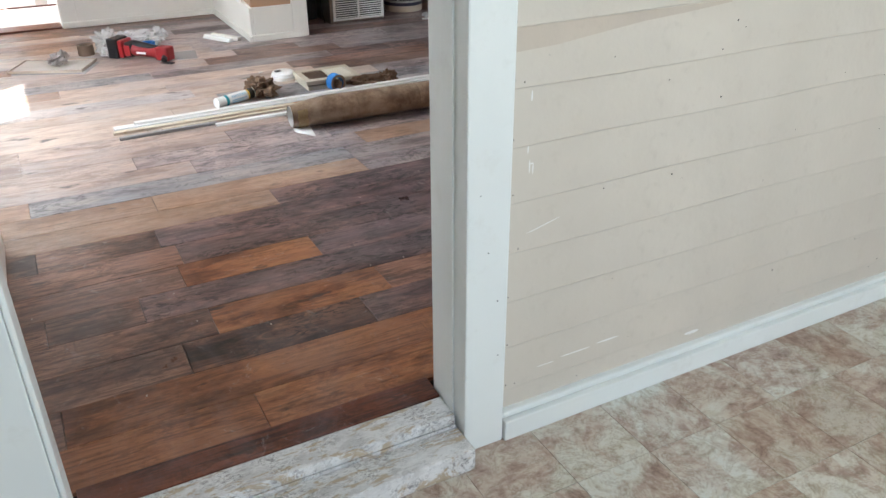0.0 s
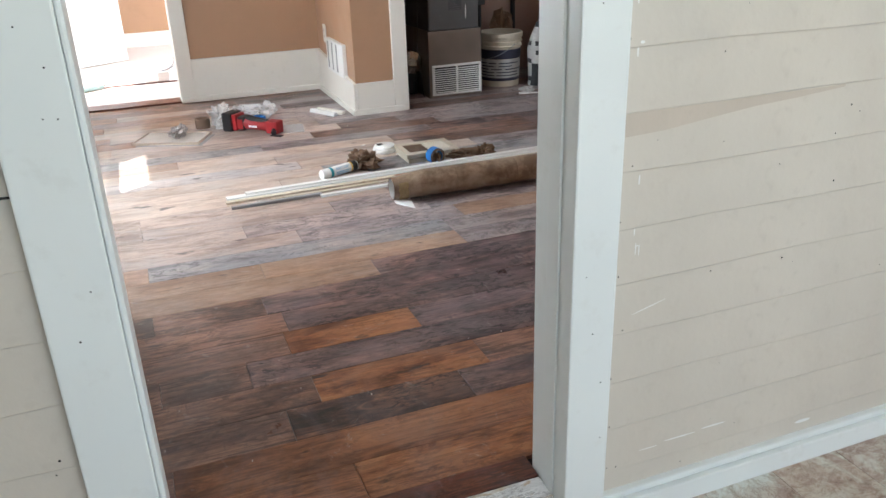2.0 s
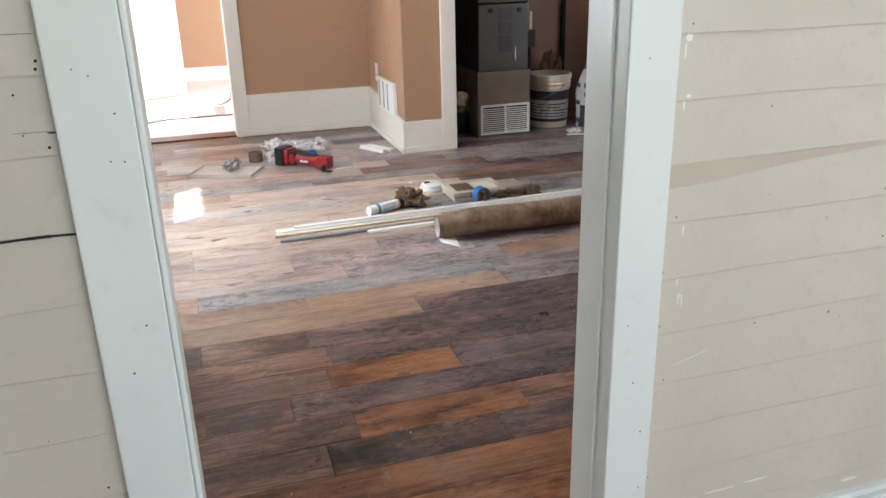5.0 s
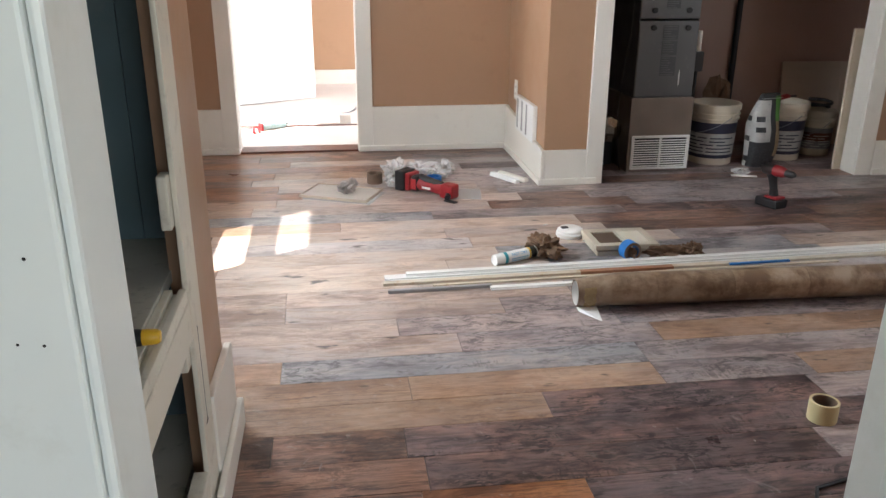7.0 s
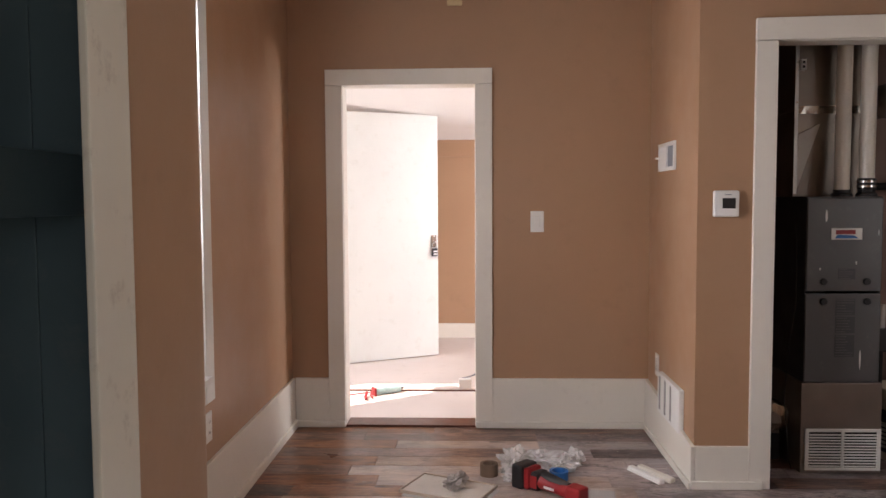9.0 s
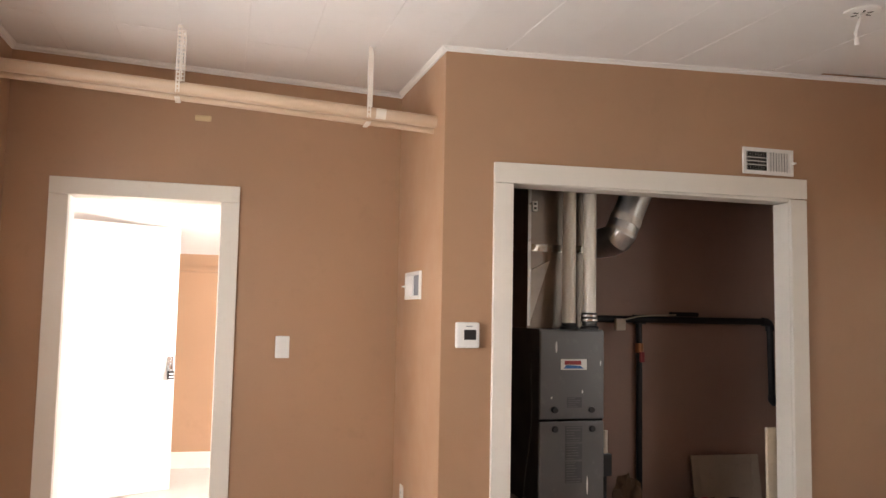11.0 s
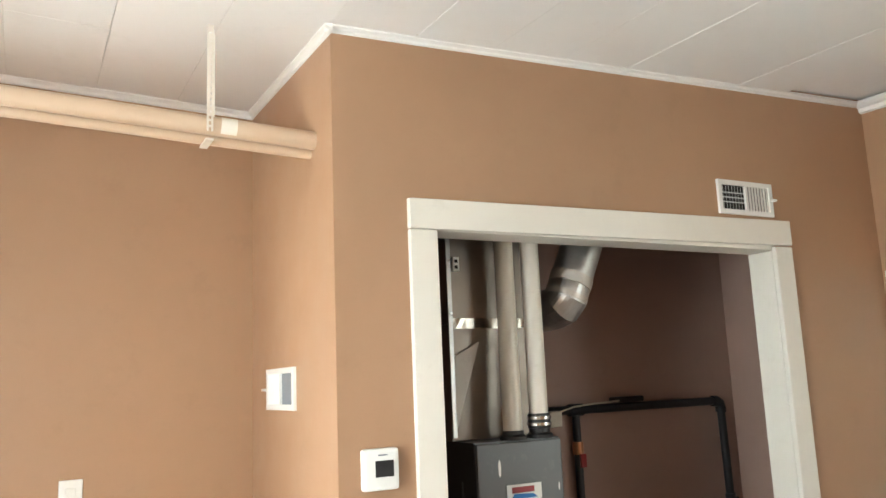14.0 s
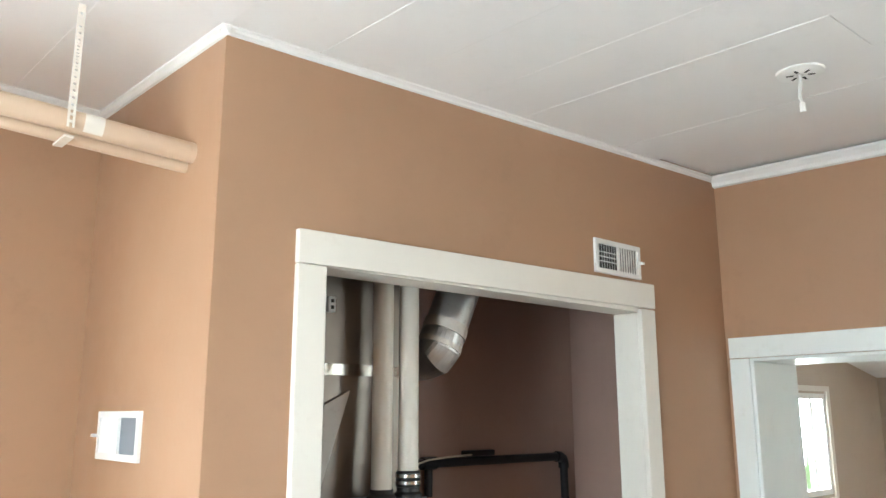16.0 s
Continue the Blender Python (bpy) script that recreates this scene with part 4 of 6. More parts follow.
solid(bm, [(2.166, 5.779, 1.405), (2.176, 5.779, 1.405), (2.176, 5.786, 1.405), (2.166, 5.786, 1.405), (2.180, 5.764, 1.70), (2.286, 5.764, 1.752), (2.286, 5.774, 1.752), (2.180, 5.774, 1.70)])
part("tapered_panel", bm, M_PANEL, root)
jb = part("junction_box", B((2.180, 2.208, 5.752, 5.771, 2.02, 2.075), bevel=0.002), M_WHITE, root)
part("socket_holes", B((2.187, 2.200, 5.7505, 5.7518, 2.03, 2.042), (2.187, 2.200, 5.7505, 5.7518, 2.053, 2.065)), M_HOLE, jb)
part("screw", S([(2.168, 5.763, 1.86), (2.168, 5.759, 1.86)], 0.005, 8), M_CHROME, root)
part("screw", S([(2.168, 5.763, 2.06), (2.168, 5.759, 2.06)], 0.005, 8), M_CHROME, root)

for x, y0 in ((2.360, 5.675), (2.482, 5.68)):
    root = thing("vent_pipe", pose(x, y0, 1.3855), "white plastic vent pipe rising from the furnace", "pipe", "furnace vent pipes")
    part("pipe", S([(0, 0, 0.03), (0, 0, 1.05)], 0.036, 24), M_PVC, root, smooth=True)
    part("collar", L([(0, 0), (0.05, 0), (0.05, 0.012), (0.04, 0.02), (0.04, 0.034), (0.0, 0.034)], 24), M_BLACK, root, "black rubber collar", True)
    if x > 2.4:
        part("coupling", L([(0.037, 0.034), (0.043, 0.036), (0.043, 0.085), (0.038, 0.09), (0.036, 0.09)], 24), M_BLACK, root, "black rubber coupling", True)
        for z in (0.045, 0.068):
            part("clamp", L([(0.043, z), (0.0465, z), (0.0465, z + 0.011), (0.043, z + 0.011)], 24), M_CHROME, root, "steel band clamp", True)

root = thing("flue_duct", pose(0, 0, 0), "round galvanised duct with a segmented elbow, hanging from the closet ceiling", "duct")
part("straight", S([(2.943, 5.76, 2.455), (2.742, 5.79, 1.965)], 0.086, 32), M_SILVER, root, smooth=True)
bm = bmesh.new()
pts = [(2.746, 5.789, 1.975), (2.727, 5.794, 1.925), (2.716, 5.805, 1.902), (2.704, 5.85, 1.888), (2.696, 5.92, 1.884), (2.69, 6.02, 1.884), (2.69, 6.20, 1.884)]
sweep(bm, pts, [0.088, 0.089, 0.088, 0.087, 0.087, 0.086, 0.086], 32)
part("elbow", bm, M_SILVER, root)
for a, b in (((2.765, 5.787, 2.02), (2.748, 5.789, 1.98)), ((2.735, 5.792, 1.945), (2.727, 5.794, 1.925))):
    part("sealant_band", S([a, b], 0.0905, 32), M_PANEL, root, "dull grey sealant band", True)
root = thing("ceiling_duct", pose(0, 0, 0), "bare metal duct under the closet ceiling", "duct")
part("duct", B((2.60, 4.2, 5.95, 6.15, 2.32, 2.455), bevel=0.004), M_DARKSTEEL, root)
part("rod", S([(2.58, 5.85, 2.25), (3.3, 5.85, 2.24)], 0.012, 10), M_GALV, root, smooth=True)
part("bracket", B((3.08, 3.3, 5.86, 5.95, 2.30, 2.34), bevel=0.004), M_GALV, root)

root = thing("gas_pipe", pose(-0.04, 0, -0.009), "black iron gas pipe along the closet wall", "pipe")
GY = BACK - 0.06
part("run", S([(2.72, GY, 1.452), (4.150, GY, 1.452)], 0.022, 16), M_BLACKIRON, root, smooth=True)
part("elbow", S([(4.130, GY, 1.452), (4.160, GY, 1.450), (4.182, GY, 1.438), (4.190, GY, 1.415), (4.190, GY, 1.39)], 0.029, 16), M_BLACKIRON, root, smooth=True)
part("drop", S([(4.190, GY, 1.41), (4.200, GY, 0.95)], 0.022, 16), M_BLACKIRON, root, smooth=True)
part("elbow", S([(4.200, GY, 0.96), (4.202, GY, 0.93), (4.215, GY, 0.915), (4.243, GY, 0.912)], 0.028, 16), M_BLACKIRON, root, smooth=True)
part("tee", S([(3.165, GY, 1.452), (3.245, GY, 1.452)], 0.03, 16), M_BLACKIRON, root, smooth=True)
part("branch", S([(3.205, GY, 1.45), (3.205, GY, 0.02)], 0.020, 16), M_BLACKIRON, root, smooth=True)
part("valve", S([(3.205, GY, 1.30), (3.205, GY, 1.24)], 0.028, 16), M_COPPER, root, "brass shut-off valve", True)
part("valve_handle", B((3.19, 3.22, GY - 0.045, GY - 0.028, 1.18, 1.245), bevel=0.004), M_RED, root, "red valve handle")
part("union", B((3.43, 3.63, GY - 0.025, GY + 0.02, 1.475, 1.505), bevel=0.01), M_BLACKIRON, root)
root = thing("electrical_plug", pose(3.01, BACK - 0.09, 1.411), "white plug adapter with cable on the gas pipe", "plug")
part("body", B((-0.04, 0.03, -0.03, 0.0, -0.04, 0.035), bevel=0.008), M_CREAM, root)
part("cable", S([(0.03, -0.015, 0.03), (0.12, -0.01, 0.05), (0.25, -0.01, 0.06), (0.4, -0.01, 0.065)], 0.004, 8), M_CREAM, root, smooth=True)

root = thing("condensate_trap", pose(2.605, 5.74, 0.5), "black condensate trap with a white pipe stub beside the furnace", "trap")
part("body", B((-0.03, 0.03, -0.03, 0.03, 0.10, 0.22), bevel=0.006), M_BLACK, root)
part("stub", S([(0.0, 0, 0.22), (0.0, 0, 0.34)], 0.017, 16), M_PVC, root, smooth=True)
part("drain", S([(0.0, 0, 0.10), (0.0, 0.01, -0.499)], 0.012, 12), M_BLACK, root, smooth=True)

root = thing("cable", pose(0, 0, 0), "thin dark electrical cable down the furnace side", "cable")
part("cord", S([(2.15, 5.70, 1.25), (2.155, 5.69, 1.1), (2.16, 5.70, 0.85), (2.13, 5.71, 0.6), (2.12, 5.72, 0.36), (2.14, 5.70, 0.05), (2.15, 5.69, 0.004)], 0.0022, 8), M_BLACK, root, smooth=True)

# crinkled foil duct beside the furnace foot
bm = bmesh.new()
n = 60
pts = [(2.10 + 0.02 * math.sin(i * 0.1), 5.78 + i * 0.008, 0.235) for i in range(n)]
sweep(bm, pts, [0.035 if i == 0 else 0.066 + (0.007 if i % 2 else 0.0) + 0.004 * math.sin(i * 1.7) for i in range(n)], 24)
for v in bm.verts:
    v.co += 0.012 * noise.noise_vector(v.co * 28)
root = thing("foil_duct", pose(0, 0, 0), "crinkled shiny foil flexible duct beside the furnace", "duct")
part("hose", bm, M_FOIL, root)
part("stand", B((2.03, 2.15, 5.85, 6.2, 0.0, 0.158), bevel=0.003), M_DARKSTEEL, root)


def bucket(x, y, r, h, label, band, lid=False):
    root = thing("bucket", pose(x, y, 0, 0, 0, -70), label, "bucket", "buckets in the closet")
    t = r * 0.88
    prof = [(0, 0.006), (t * 0.97, 0.006), (t, 0.0), (t, 0.012), (r * 0.97, h * 0.74), (r * 1.035, h * 0.745), (r * 1.035, h * 0.765), (r * 0.985, h * 0.77), (r * 0.99, h * 0.82), (r * 1.045, h * 0.825), (r * 1.045, h * 0.845), (r * 0.99, h * 0.85), (r, h * 0.90), (r * 1.06, h * 0.905), (r * 1.06, h * 0.985), (r * 1.03, h), (r * 0.96, h), (r * 0.95, h * 0.97), (r * 0.93, h * 0.75), (t * 0.93, 0.03), (0, 0.03)]
    part("shell", L(prof, 48), M_CREAM, root, smooth=True)
    if band:
        def wrap(f0, f1, out):
            return L([(t + (r * 0.97 - t) * f + out, h * 0.74 * f) for f in (f0, (f0 + f1) / 2, f1)], 48)

        lb = part("label_band", wrap(0.16, 0.70, 0.0012) if band == 1 else wrap(0.2, 0.85, 0.0012), M_SACK if band == 1 else M_LABEL, root, "pale printed label", True)
        part("top_band", wrap(0.71, 0.95, 0.0015) if band == 1 else wrap(0.45, 0.7, 0.0022), M_NAVY if band == 1 else M_REDWOOD, root, "dark label band", True)
        if band == 1:
            part("foot_band", wrap(0.15, 0.23, 0.0016), M_NAVY, root, "dark label band", True)
        bm = bmesh.new()
        rg = random.Random(int(x * 100))
        for k in range(6):
            z = h * (0.15 + 0.058 * k)
            rr = t + (r * 0.97 - t) * z / (h * 0.74) + 0.003
            a0 = rg.uniform(-2.3, -1.9)
            while a0 < -0.2:
                a1 = a0 + rg.uniform(0.4, 1.3)
                vs = []
                for i in range(6):
                    a = a0 + (a1 - a0) * i / 5
                    vs.append((bm.verts.new((rr * math.cos(a), rr * math.sin(a), z)), bm.verts.new((rr * math.cos(a), rr * math.sin(a), z + h * 0.02))))
                for p, q in zip(vs, vs[1:]):
                    bm.faces.new((p[0], q[0], q[1], p[1]))
                a0 = a1 + rg.uniform(0.06, 0.3)
        tagged(part("fine_print", bm, M_NAVY if band == 1 else M_SACK, lb), kind="stuff")
    for s in (-1, 1):
        part("handle_boss", L([(0, 0), (0.014, 0), (0.014, 0.012), (0, 0.012)], 12, (s * (r * 1.0), 0, h * 0.80)), M_CREAM, root)
    part("handle", S([(r * 1.05 * math.cos(a), -0.012 - r * 0.75 * math.sin(a) * 0.2 - r * 1.02 * math.sin(a), h * 0.80 - 0.10 * math.sin(a)) for a in [i * math.pi / 16 for i in range(17)]], 0.0022, 8), M_GREYPRINT, root, "wire handle", True)
    return root


bucket(2.83, 5.88, 0.155, 0.385, "white plastic bucket with a dark label band, on the closet floor", 1)
b2 = bucket(3.345, 5.93, 0.145, 0.375, "dirty white plastic bucket with a navy label and tools on top", 1)
bucket(3.64, 6.0, 0.11, 0.30, "small cream plastic tub with a dark red label", 2)
root = thing("tool_handle", pose(3.30, 5.86, 0.385, 0, 0, 25), "red and black hand tool lying on the bucket rim", "hand tool")
part("grip", S([(-0.10, 0, 0.02), (0.0, 0, 0.03), (0.03, 0, 0.028)], [0.014, 0.017, 0.012], 14), M_RED, root, smooth=True)
part("blade", S([(0.03, 0, 0.028), (0.12, 0.01, 0.02)], 0.008, 10), M_BLACK, root, smooth=True)
root = thing("hose_coil", pose(3.64, 6.0, 0.300), "dark coil of hose lying on the small tub", "hose")
part("coil", S([(0.07 * math.cos(a), 0.07 * math.sin(a), 0.012 + 0.006 * a) for a in [i * 0.35 for i in range(30)]], 0.011, 8), M_BLACK, root, smooth=True)

# bag of mortar: folded top, bulging sides
root = thing("cement_bag", pose(3.085, 5.73, 0, 0, 0, 14), "half-full printed white and grey bag of mortar, green stripe, standing upright", "bag")
bm = bmesh.new()
rings = []
for i in range(15):
    f = i / 14
    w = 0.095 * (1 + 0.12 * math.sin(f * 3.1)) * (1 - 0.18 * f * f)
    d = 0.06 * (1 + 0.25 * math.sin(f * 3.0)) * (1 - 0.75 * max(0, f - 0.6) / 0.4)
    ox = 0.03 * f + 0.012 * math.sin(f * 7)
    rings.append([bm.verts.new((ox + w * math.copysign(abs(math.cos(a)) ** 0.6, math.cos(a)) + 0.004 * noise.noise((f * 6, a, 1)), d * math.copysign(abs(math.sin(a)) ** 0.7, math.sin(a)) + 0.006 * noise.noise((f * 5, a, 7)), f * 0.45)) for a in [k * 2 * math.pi / 28 for k in range(28)]])
faces = {"sack": [], "dark_print": [], "stripe": [], "tan_side": []}
for j, (a, b) in enumerate(zip(rings, rings[1:])):
    for k in range(28):
        q = (k + 1) % 28
        kind = "stripe" if k in (22, 23, 24) and j > 8 else "tan_side" if k in (22, 23, 24) and j > 1 else "dark_print" if k > 20 or j > 12 or (k < 14 and j % 4 == 1) or (k > 13 and j < 5) or (15 < k < 20 and j in (7, 9)) else "sack"
        faces[kind].append([tuple(v.co) for v in (a[k], a[q], b[q], b[k])])
bm.free()
for kind, mat, lab in (("sack", M_SACK, ""), ("dark_print", M_BLACKPRINT, "black printed areas"), ("stripe", M_GREEN, "green printed corner"), ("tan_side", M_TAN, "tan printed stripe")):
    bm = bmesh.new()
    for f in faces[kind]:
        bm.faces.new([bm.verts.new(p) for p in f])
    if kind == "sack":
        bmesh.ops.contextual_create(bm, geom=[bm.verts.new(p) for p in ((0.11, -0.04, 0.43), (0.11, 0.02, 0.43), (-0.04, 0.02, 0.43), (-0.04, -0.04, 0.43))])
    bmesh.ops.remove_doubles(bm, verts=bm.verts, dist=0.0004)
    part(kind, bm, mat, root, lab, True)
part("folded_top", B((-0.03, 0.10, -0.018, 0.012, 0.435, 0.458), bevel=0.006), M_BLACK, root)

root = thing("paper_sack", pose(2.97, 6.14, 0), "crumpled brown paper sack behind the buckets", "paper sack")
bm = bmesh.new()
crumple(bm, (0.13, 0.10, 0.33), 5, 0.4, 2.4)
part("paper", bm, M_PAPER, root)
root = thing("cabinet_door", pose(3.77, 6.25, 0, -9, 0, -4), "spare tan panelled cabinet door leaning on the closet wall", "cabinet door")
part("panel", B((-0.21, 0.21, 0.002, 0.016, 0.03, 0.56)), M_DOORTAN, root)
for n, b in (("stile", (-0.24, -0.185, 0, 0.02, 0, 0.58)), ("stile", (0.185, 0.24, 0, 0.02, 0, 0.58)), ("rail", (-0.185, 0.185, 0, 0.02, 0, 0.06)), ("rail", (-0.185, 0.185, 0, 0.02, 0.52, 0.58))):
    part(n, B(b, bevel=0.003), M_DOORTAN, root)
root = thing("board", pose(3.545, CY_IN + 0.015, 0, -1.0, 0, 0), "raw pine board leaning inside the closet jamb", "board")
part("plank_body", B((-0.035, 0.03, 0, 0.02, 0.0, 0.86), bevel=0.002), M_PINE, root)
root = thing("putty_knife_pack", pose(2.86, 5.50, 0, 0, 0, -20), "clear plastic pack with small metal parts on the closet floor", "plastic pack")
bm = bmesh.new()
crumple(bm, (0.06, 0.045, 0.028), 12, 0.4, 3)
part("pack", bm, M_FILM, root)
part("card", B((-0.06, 0.09, -0.05, -0.02, 0.0, 0.006), bevel=0.002), M_WHITE, root)

# ---- built-in cupboard ----
root = thing("cupboard", pose(0, 0, 0), "built-in cupboard with worn cream frame, dark teal inside, doors removed", "cupboard")
part("right_stile", B((0.071, 0.083, 2.611, 2.722, 0.0, 2.2), bevel=0.003), M_CABTRIM, root)
part("left_stile", B((0.03, 0.082, 2.05, CY0, 0.0, 2.2), bevel=0.004), M_CABTRIM, root)
part("top_rail", B((0.048, 0.082, CY0, 2.611, 2.08, 2.2), bevel=0.004), M_CABTRIM, root)
part("middle_rail", B((0.048, 0.082, CY0, 2.611, 0.49, 0.575), bevel=0.004), M_CABTRIM, root)
for a, b, z in ((0.035, 0.052, 0.605), (0.052, 0.064, 0.594), (0.064, 0.080, 0.605)):
    part("sliding_track", B((a, b - 0.0004, CY0 - 0.001, 2.6105, 0.576, z), bevel=0.002), M_CABTRIM, root, "worn wooden door track")
part("bottom_rail", B((0.048, 0.082, CY0, 2.611, 0.0, 0.16), bevel=0.004), M_CABTRIM, root)
part("shelf", B((-0.55, 0.034, 1.96, 2.92, 0.585, 0.612), bevel=0.002), M_SHELF, root, "dusty grey shelf board")
part("floor_board", B((-0.55, 0.029, 1.96, 2.92, 0.10, 0.125)), M_SHELF, root)
part("upper_shelf", B((-0.55, -0.06, 1.97, 2.92, 1.36, 1.452), bevel=0.003), M_TEAL, root, "thick teal painted upper shelf edge")
part("upper_frame", B((0.0, 0.029, 2.86, 2.92, 0.62, 2.2)), M_TEAL, root)
for k in range(6):
    a = -0.55 + k * 0.097
    part("board", B((a, a + 0.0955, 2.92, 2.935, 0.10, 2.3), bevel=0.002), M_TEAL, root)
for k in range(10):
    a = 1.96 + k * 0.0965
    part("board", B((-0.566, -0.551, a, a + 0.095, 0.10, 2.3), bevel=0.002), M_TEAL, root)
part("side_board", B((-0.55, 0.029, 1.94, 1.958, 0.10, 2.3)), M_TEAL, root)
part("top_board", B((-0.55, 0.029, 1.958, 2.92, 2.2, 2.22)), M_TEAL, root)
part("back_fill", B((-0.60, -0.568, 1.86, 2.984, -0.1, 2.9)), M_TEAL, root)
part("latch", B((0.050, 0.0705, 2.585, 2.63, 0.738, 0.848), bevel=0.005), M_CABTRIM, root, "cream painted latch block")
part("latch", B((0.050, 0.0705, 2.58, 2.63, 0.425, 0.485), bevel=0.005), M_CABTRIM, root)
part("slot", B((0.0822, 0.0835, 2.655, 2.6575, 0.27, 0.50), (0.0822, 0.0835, 2.64, 2.665, 0.262, 0.268)), M_HOLE, root, "dark saw-cut slot")

root = thing("screwdriver", pose(0.0, 2.342, 0.6125, 0, 0, 2), "yellow and black screwdriver lying on the dusty shelf", "screwdriver")
bm = L([(0, 0.082), (0.010, 0.082), (0.0135, 0.076), (0.0145, 0.06), (0.0145, 0.052)], 20)
bmesh.ops.transform(bm, matrix=pose(0, 0, 0.0155, 0, 90, 0), verts=bm.verts)
part("cap", bm, M_YELLOW, root, "yellow end cap", True)
bm = L([(0.0145, 0.052), (0.0155, 0.04), (0.0148, 0.0), (0.0155, -0.02), (0.011, -0.03)], 20)
bmesh.ops.transform(bm, matrix=pose(0, 0, 0.0155, 0, 90, 0), verts=bm.verts)
part("grip", bm, M_BLACK, root, "black rubber grip", True)
bm = L([(0.011, -0.03), (0.013, -0.034), (0.0105, -0.042), (0.004, -0.044), (0, -0.044)], 20)
bmesh.ops.transform(bm, matrix=pose(0, 0, 0.0155, 0, 90, 0), verts=bm.verts)
part("collar", bm, M_YELLOW, root, smooth=True)
part("shank", S([(-0.044, 0, 0.0155), (-0.15, 0, 0.012)], 0.0032, 10), M_CHROME, root, smooth=True)

# ---- wall fixtures ----
def switch_plate(m, label, toggles=1, category="light switch", name="light_switch"):
    """A plate in the x-z plane that faces -y."""
    root = thing(name, m, label, category)
    part("plate", B((-0.04, 0.04, -0.006, 0, -0.063, 0.063), bevel=0.004), M_WHITE, root)
    if category == "light switch":
        part("rocker", B((-0.017, 0.017, -0.010, -0.0055, -0.034, 0.034), bevel=0.002), M_WHITE, root)
    else:
        for z in (-0.022, 0.022):
            s = part("socket", B((-0.017, 0.017, -0.0085, -0.0055, z - 0.015, z + 0.015), bevel=0.004), M_WHITE, root)
            part("slots", B((-0.008, -0.005, -0.0092, -0.0086, z - 0.006, z + 0.006), (0.005, 0.008, -0.0092, -0.0086, z - 0.006, z + 0.006)), M_HOLE, s)
    return root


switch_plate(pose(0.918, BACK, 1.247), "white rocker light switch on the tan wall")
switch_plate(pose(CHX, 6.18, 0.435, 0, 0, -90), "white wall outlet above the baseboard", 1, "outlet", "outlet")
switch_plate(pose(LEFT, 4.876, 0.44, 0, 0, 90), "white wall outlet below the window", 1, "outlet", "outlet")
switch_plate(pose(3.935, CHY, 0.40), "white wall outlet beside the closet", 1, "outlet", "outlet")

root = thing("thermostat", pose(1.712, CHY, 1.355), "white square thermostat with a dark screen", "thermostat")
part("body", B((-0.060, 0.060, -0.028, 0, -0.062, 0.062), bevel=0.012), M_WHITE, root)
part("screen", B((-0.020, 0.040, -0.0295, -0.0282, -0.022, 0.026), bevel=0.0005), M_BLACK, root, "dark grey screen")
part("mark", B((-0.01, 0.02, -0.029, -0.0282, 0.040, 0.044)), M_GREYPRINT, root)


def register(name, m, w, h, label, blades, open_from=0.0, lever=True, mat=None, flip=1):
    """A supply register facing -y: frame, dark throat, upright blades, a lever."""
    mat = mat or M_WHITE
    root = thing(name, m, label, "air register")
    f = 0.02
    part("frame", B((-w / 2, w / 2, -0.012, 0, -h / 2, -h / 2 + f), (-w / 2, w / 2, -0.012, 0, h / 2 - f, h / 2), (-w / 2, -w / 2 + f, -0.012, 0, -h / 2 + f, h / 2 - f), (w / 2 - f, w / 2, -0.012, 0, -h / 2 + f, h / 2 - f), (-0.006, 0.006, -0.012, 0, -h / 2 + f, h / 2 - f)), mat, root)
    part("throat", B((-w / 2 + f, w / 2 - f, -0.002, -0.0005, -h / 2 + f, h / 2 - f)), M_HOLE if flip > 0 else M_GREYPRINT, root)
    step = (w - 2 * f) / blades
    for k in range(blades):
        x = -w / 2 + f + (k + 0.5) * step
        bm = bmesh.new()
        closed = x * flip > open_from
        if flip < 0 and not closed:
            bm.free()
            continue
        hw = step * (0.495 if closed else 0.10)
        solid(bm, [(x - hw, -0.010, -h / 2 + f), (x + hw, -0.006, -h / 2 + f), (x + hw, -0.005, -h / 2 + f), (x - hw, -0.009, -h / 2 + f), (x - hw, -0.010, h / 2 - f), (x + hw, -0.006, h / 2 - f), (x + hw, -0.005, h / 2 - f), (x - hw, -0.009, h / 2 - f)])
        part("blade", bm, mat, root)
    if lever:
        part("lever", B((min(flip * (w / 2 - 0.016), flip * (w / 2 + 0.006)), max(flip * (w / 2 - 0.016), flip * (w / 2 + 0.006)), -0.03, -0.0125, -0.006, 0.004), bevel=0.002), mat, root)
        for z in (-0.02, 0.0, 0.02) if flip > 0 else ():
            part("cross_bar", B((min(0, -flip * (w / 2 - f)), max(0, -flip * (w / 2 - f)), -0.004, -0.0025, z - 0.002, z + 0.002)), mat, root)
    return root


register("air_register", pose(3.42, CHY, 2.317), 0.32, 0.145, "white supply air register above the closet, half open", 16, 0.0)
register("air_register", pose(CHX, 6.0, 1.605, 0, 0, -90), 0.345, 0.15, "white supply air register on the chimney side", 14, 0.0, flip=-1)

root = thing("return_grille", pose(CHX - 0.02, 5.83, 0.315, 0, 0, -90), "white stamped return grille at the baseboard", "air grille")
part("frame", B((-0.225, 0.225, -0.008, 0.019, -0.11, 0.11), bevel=0.004), M_WHITE, root)
slot = B((-0.019, 0.019, -0.0005, 0.0, -0.0035, 0.0035))
slot = mesh_of(slot, "slot")
slot.materials.append(M_HOLE)
for i in range(3):
    for k in range(14):
        o = new("slot", slot)
        o.parent, o.location = root, (-0.175 + i * 0.118, -0.0082, -0.085 + k * 0.0132)

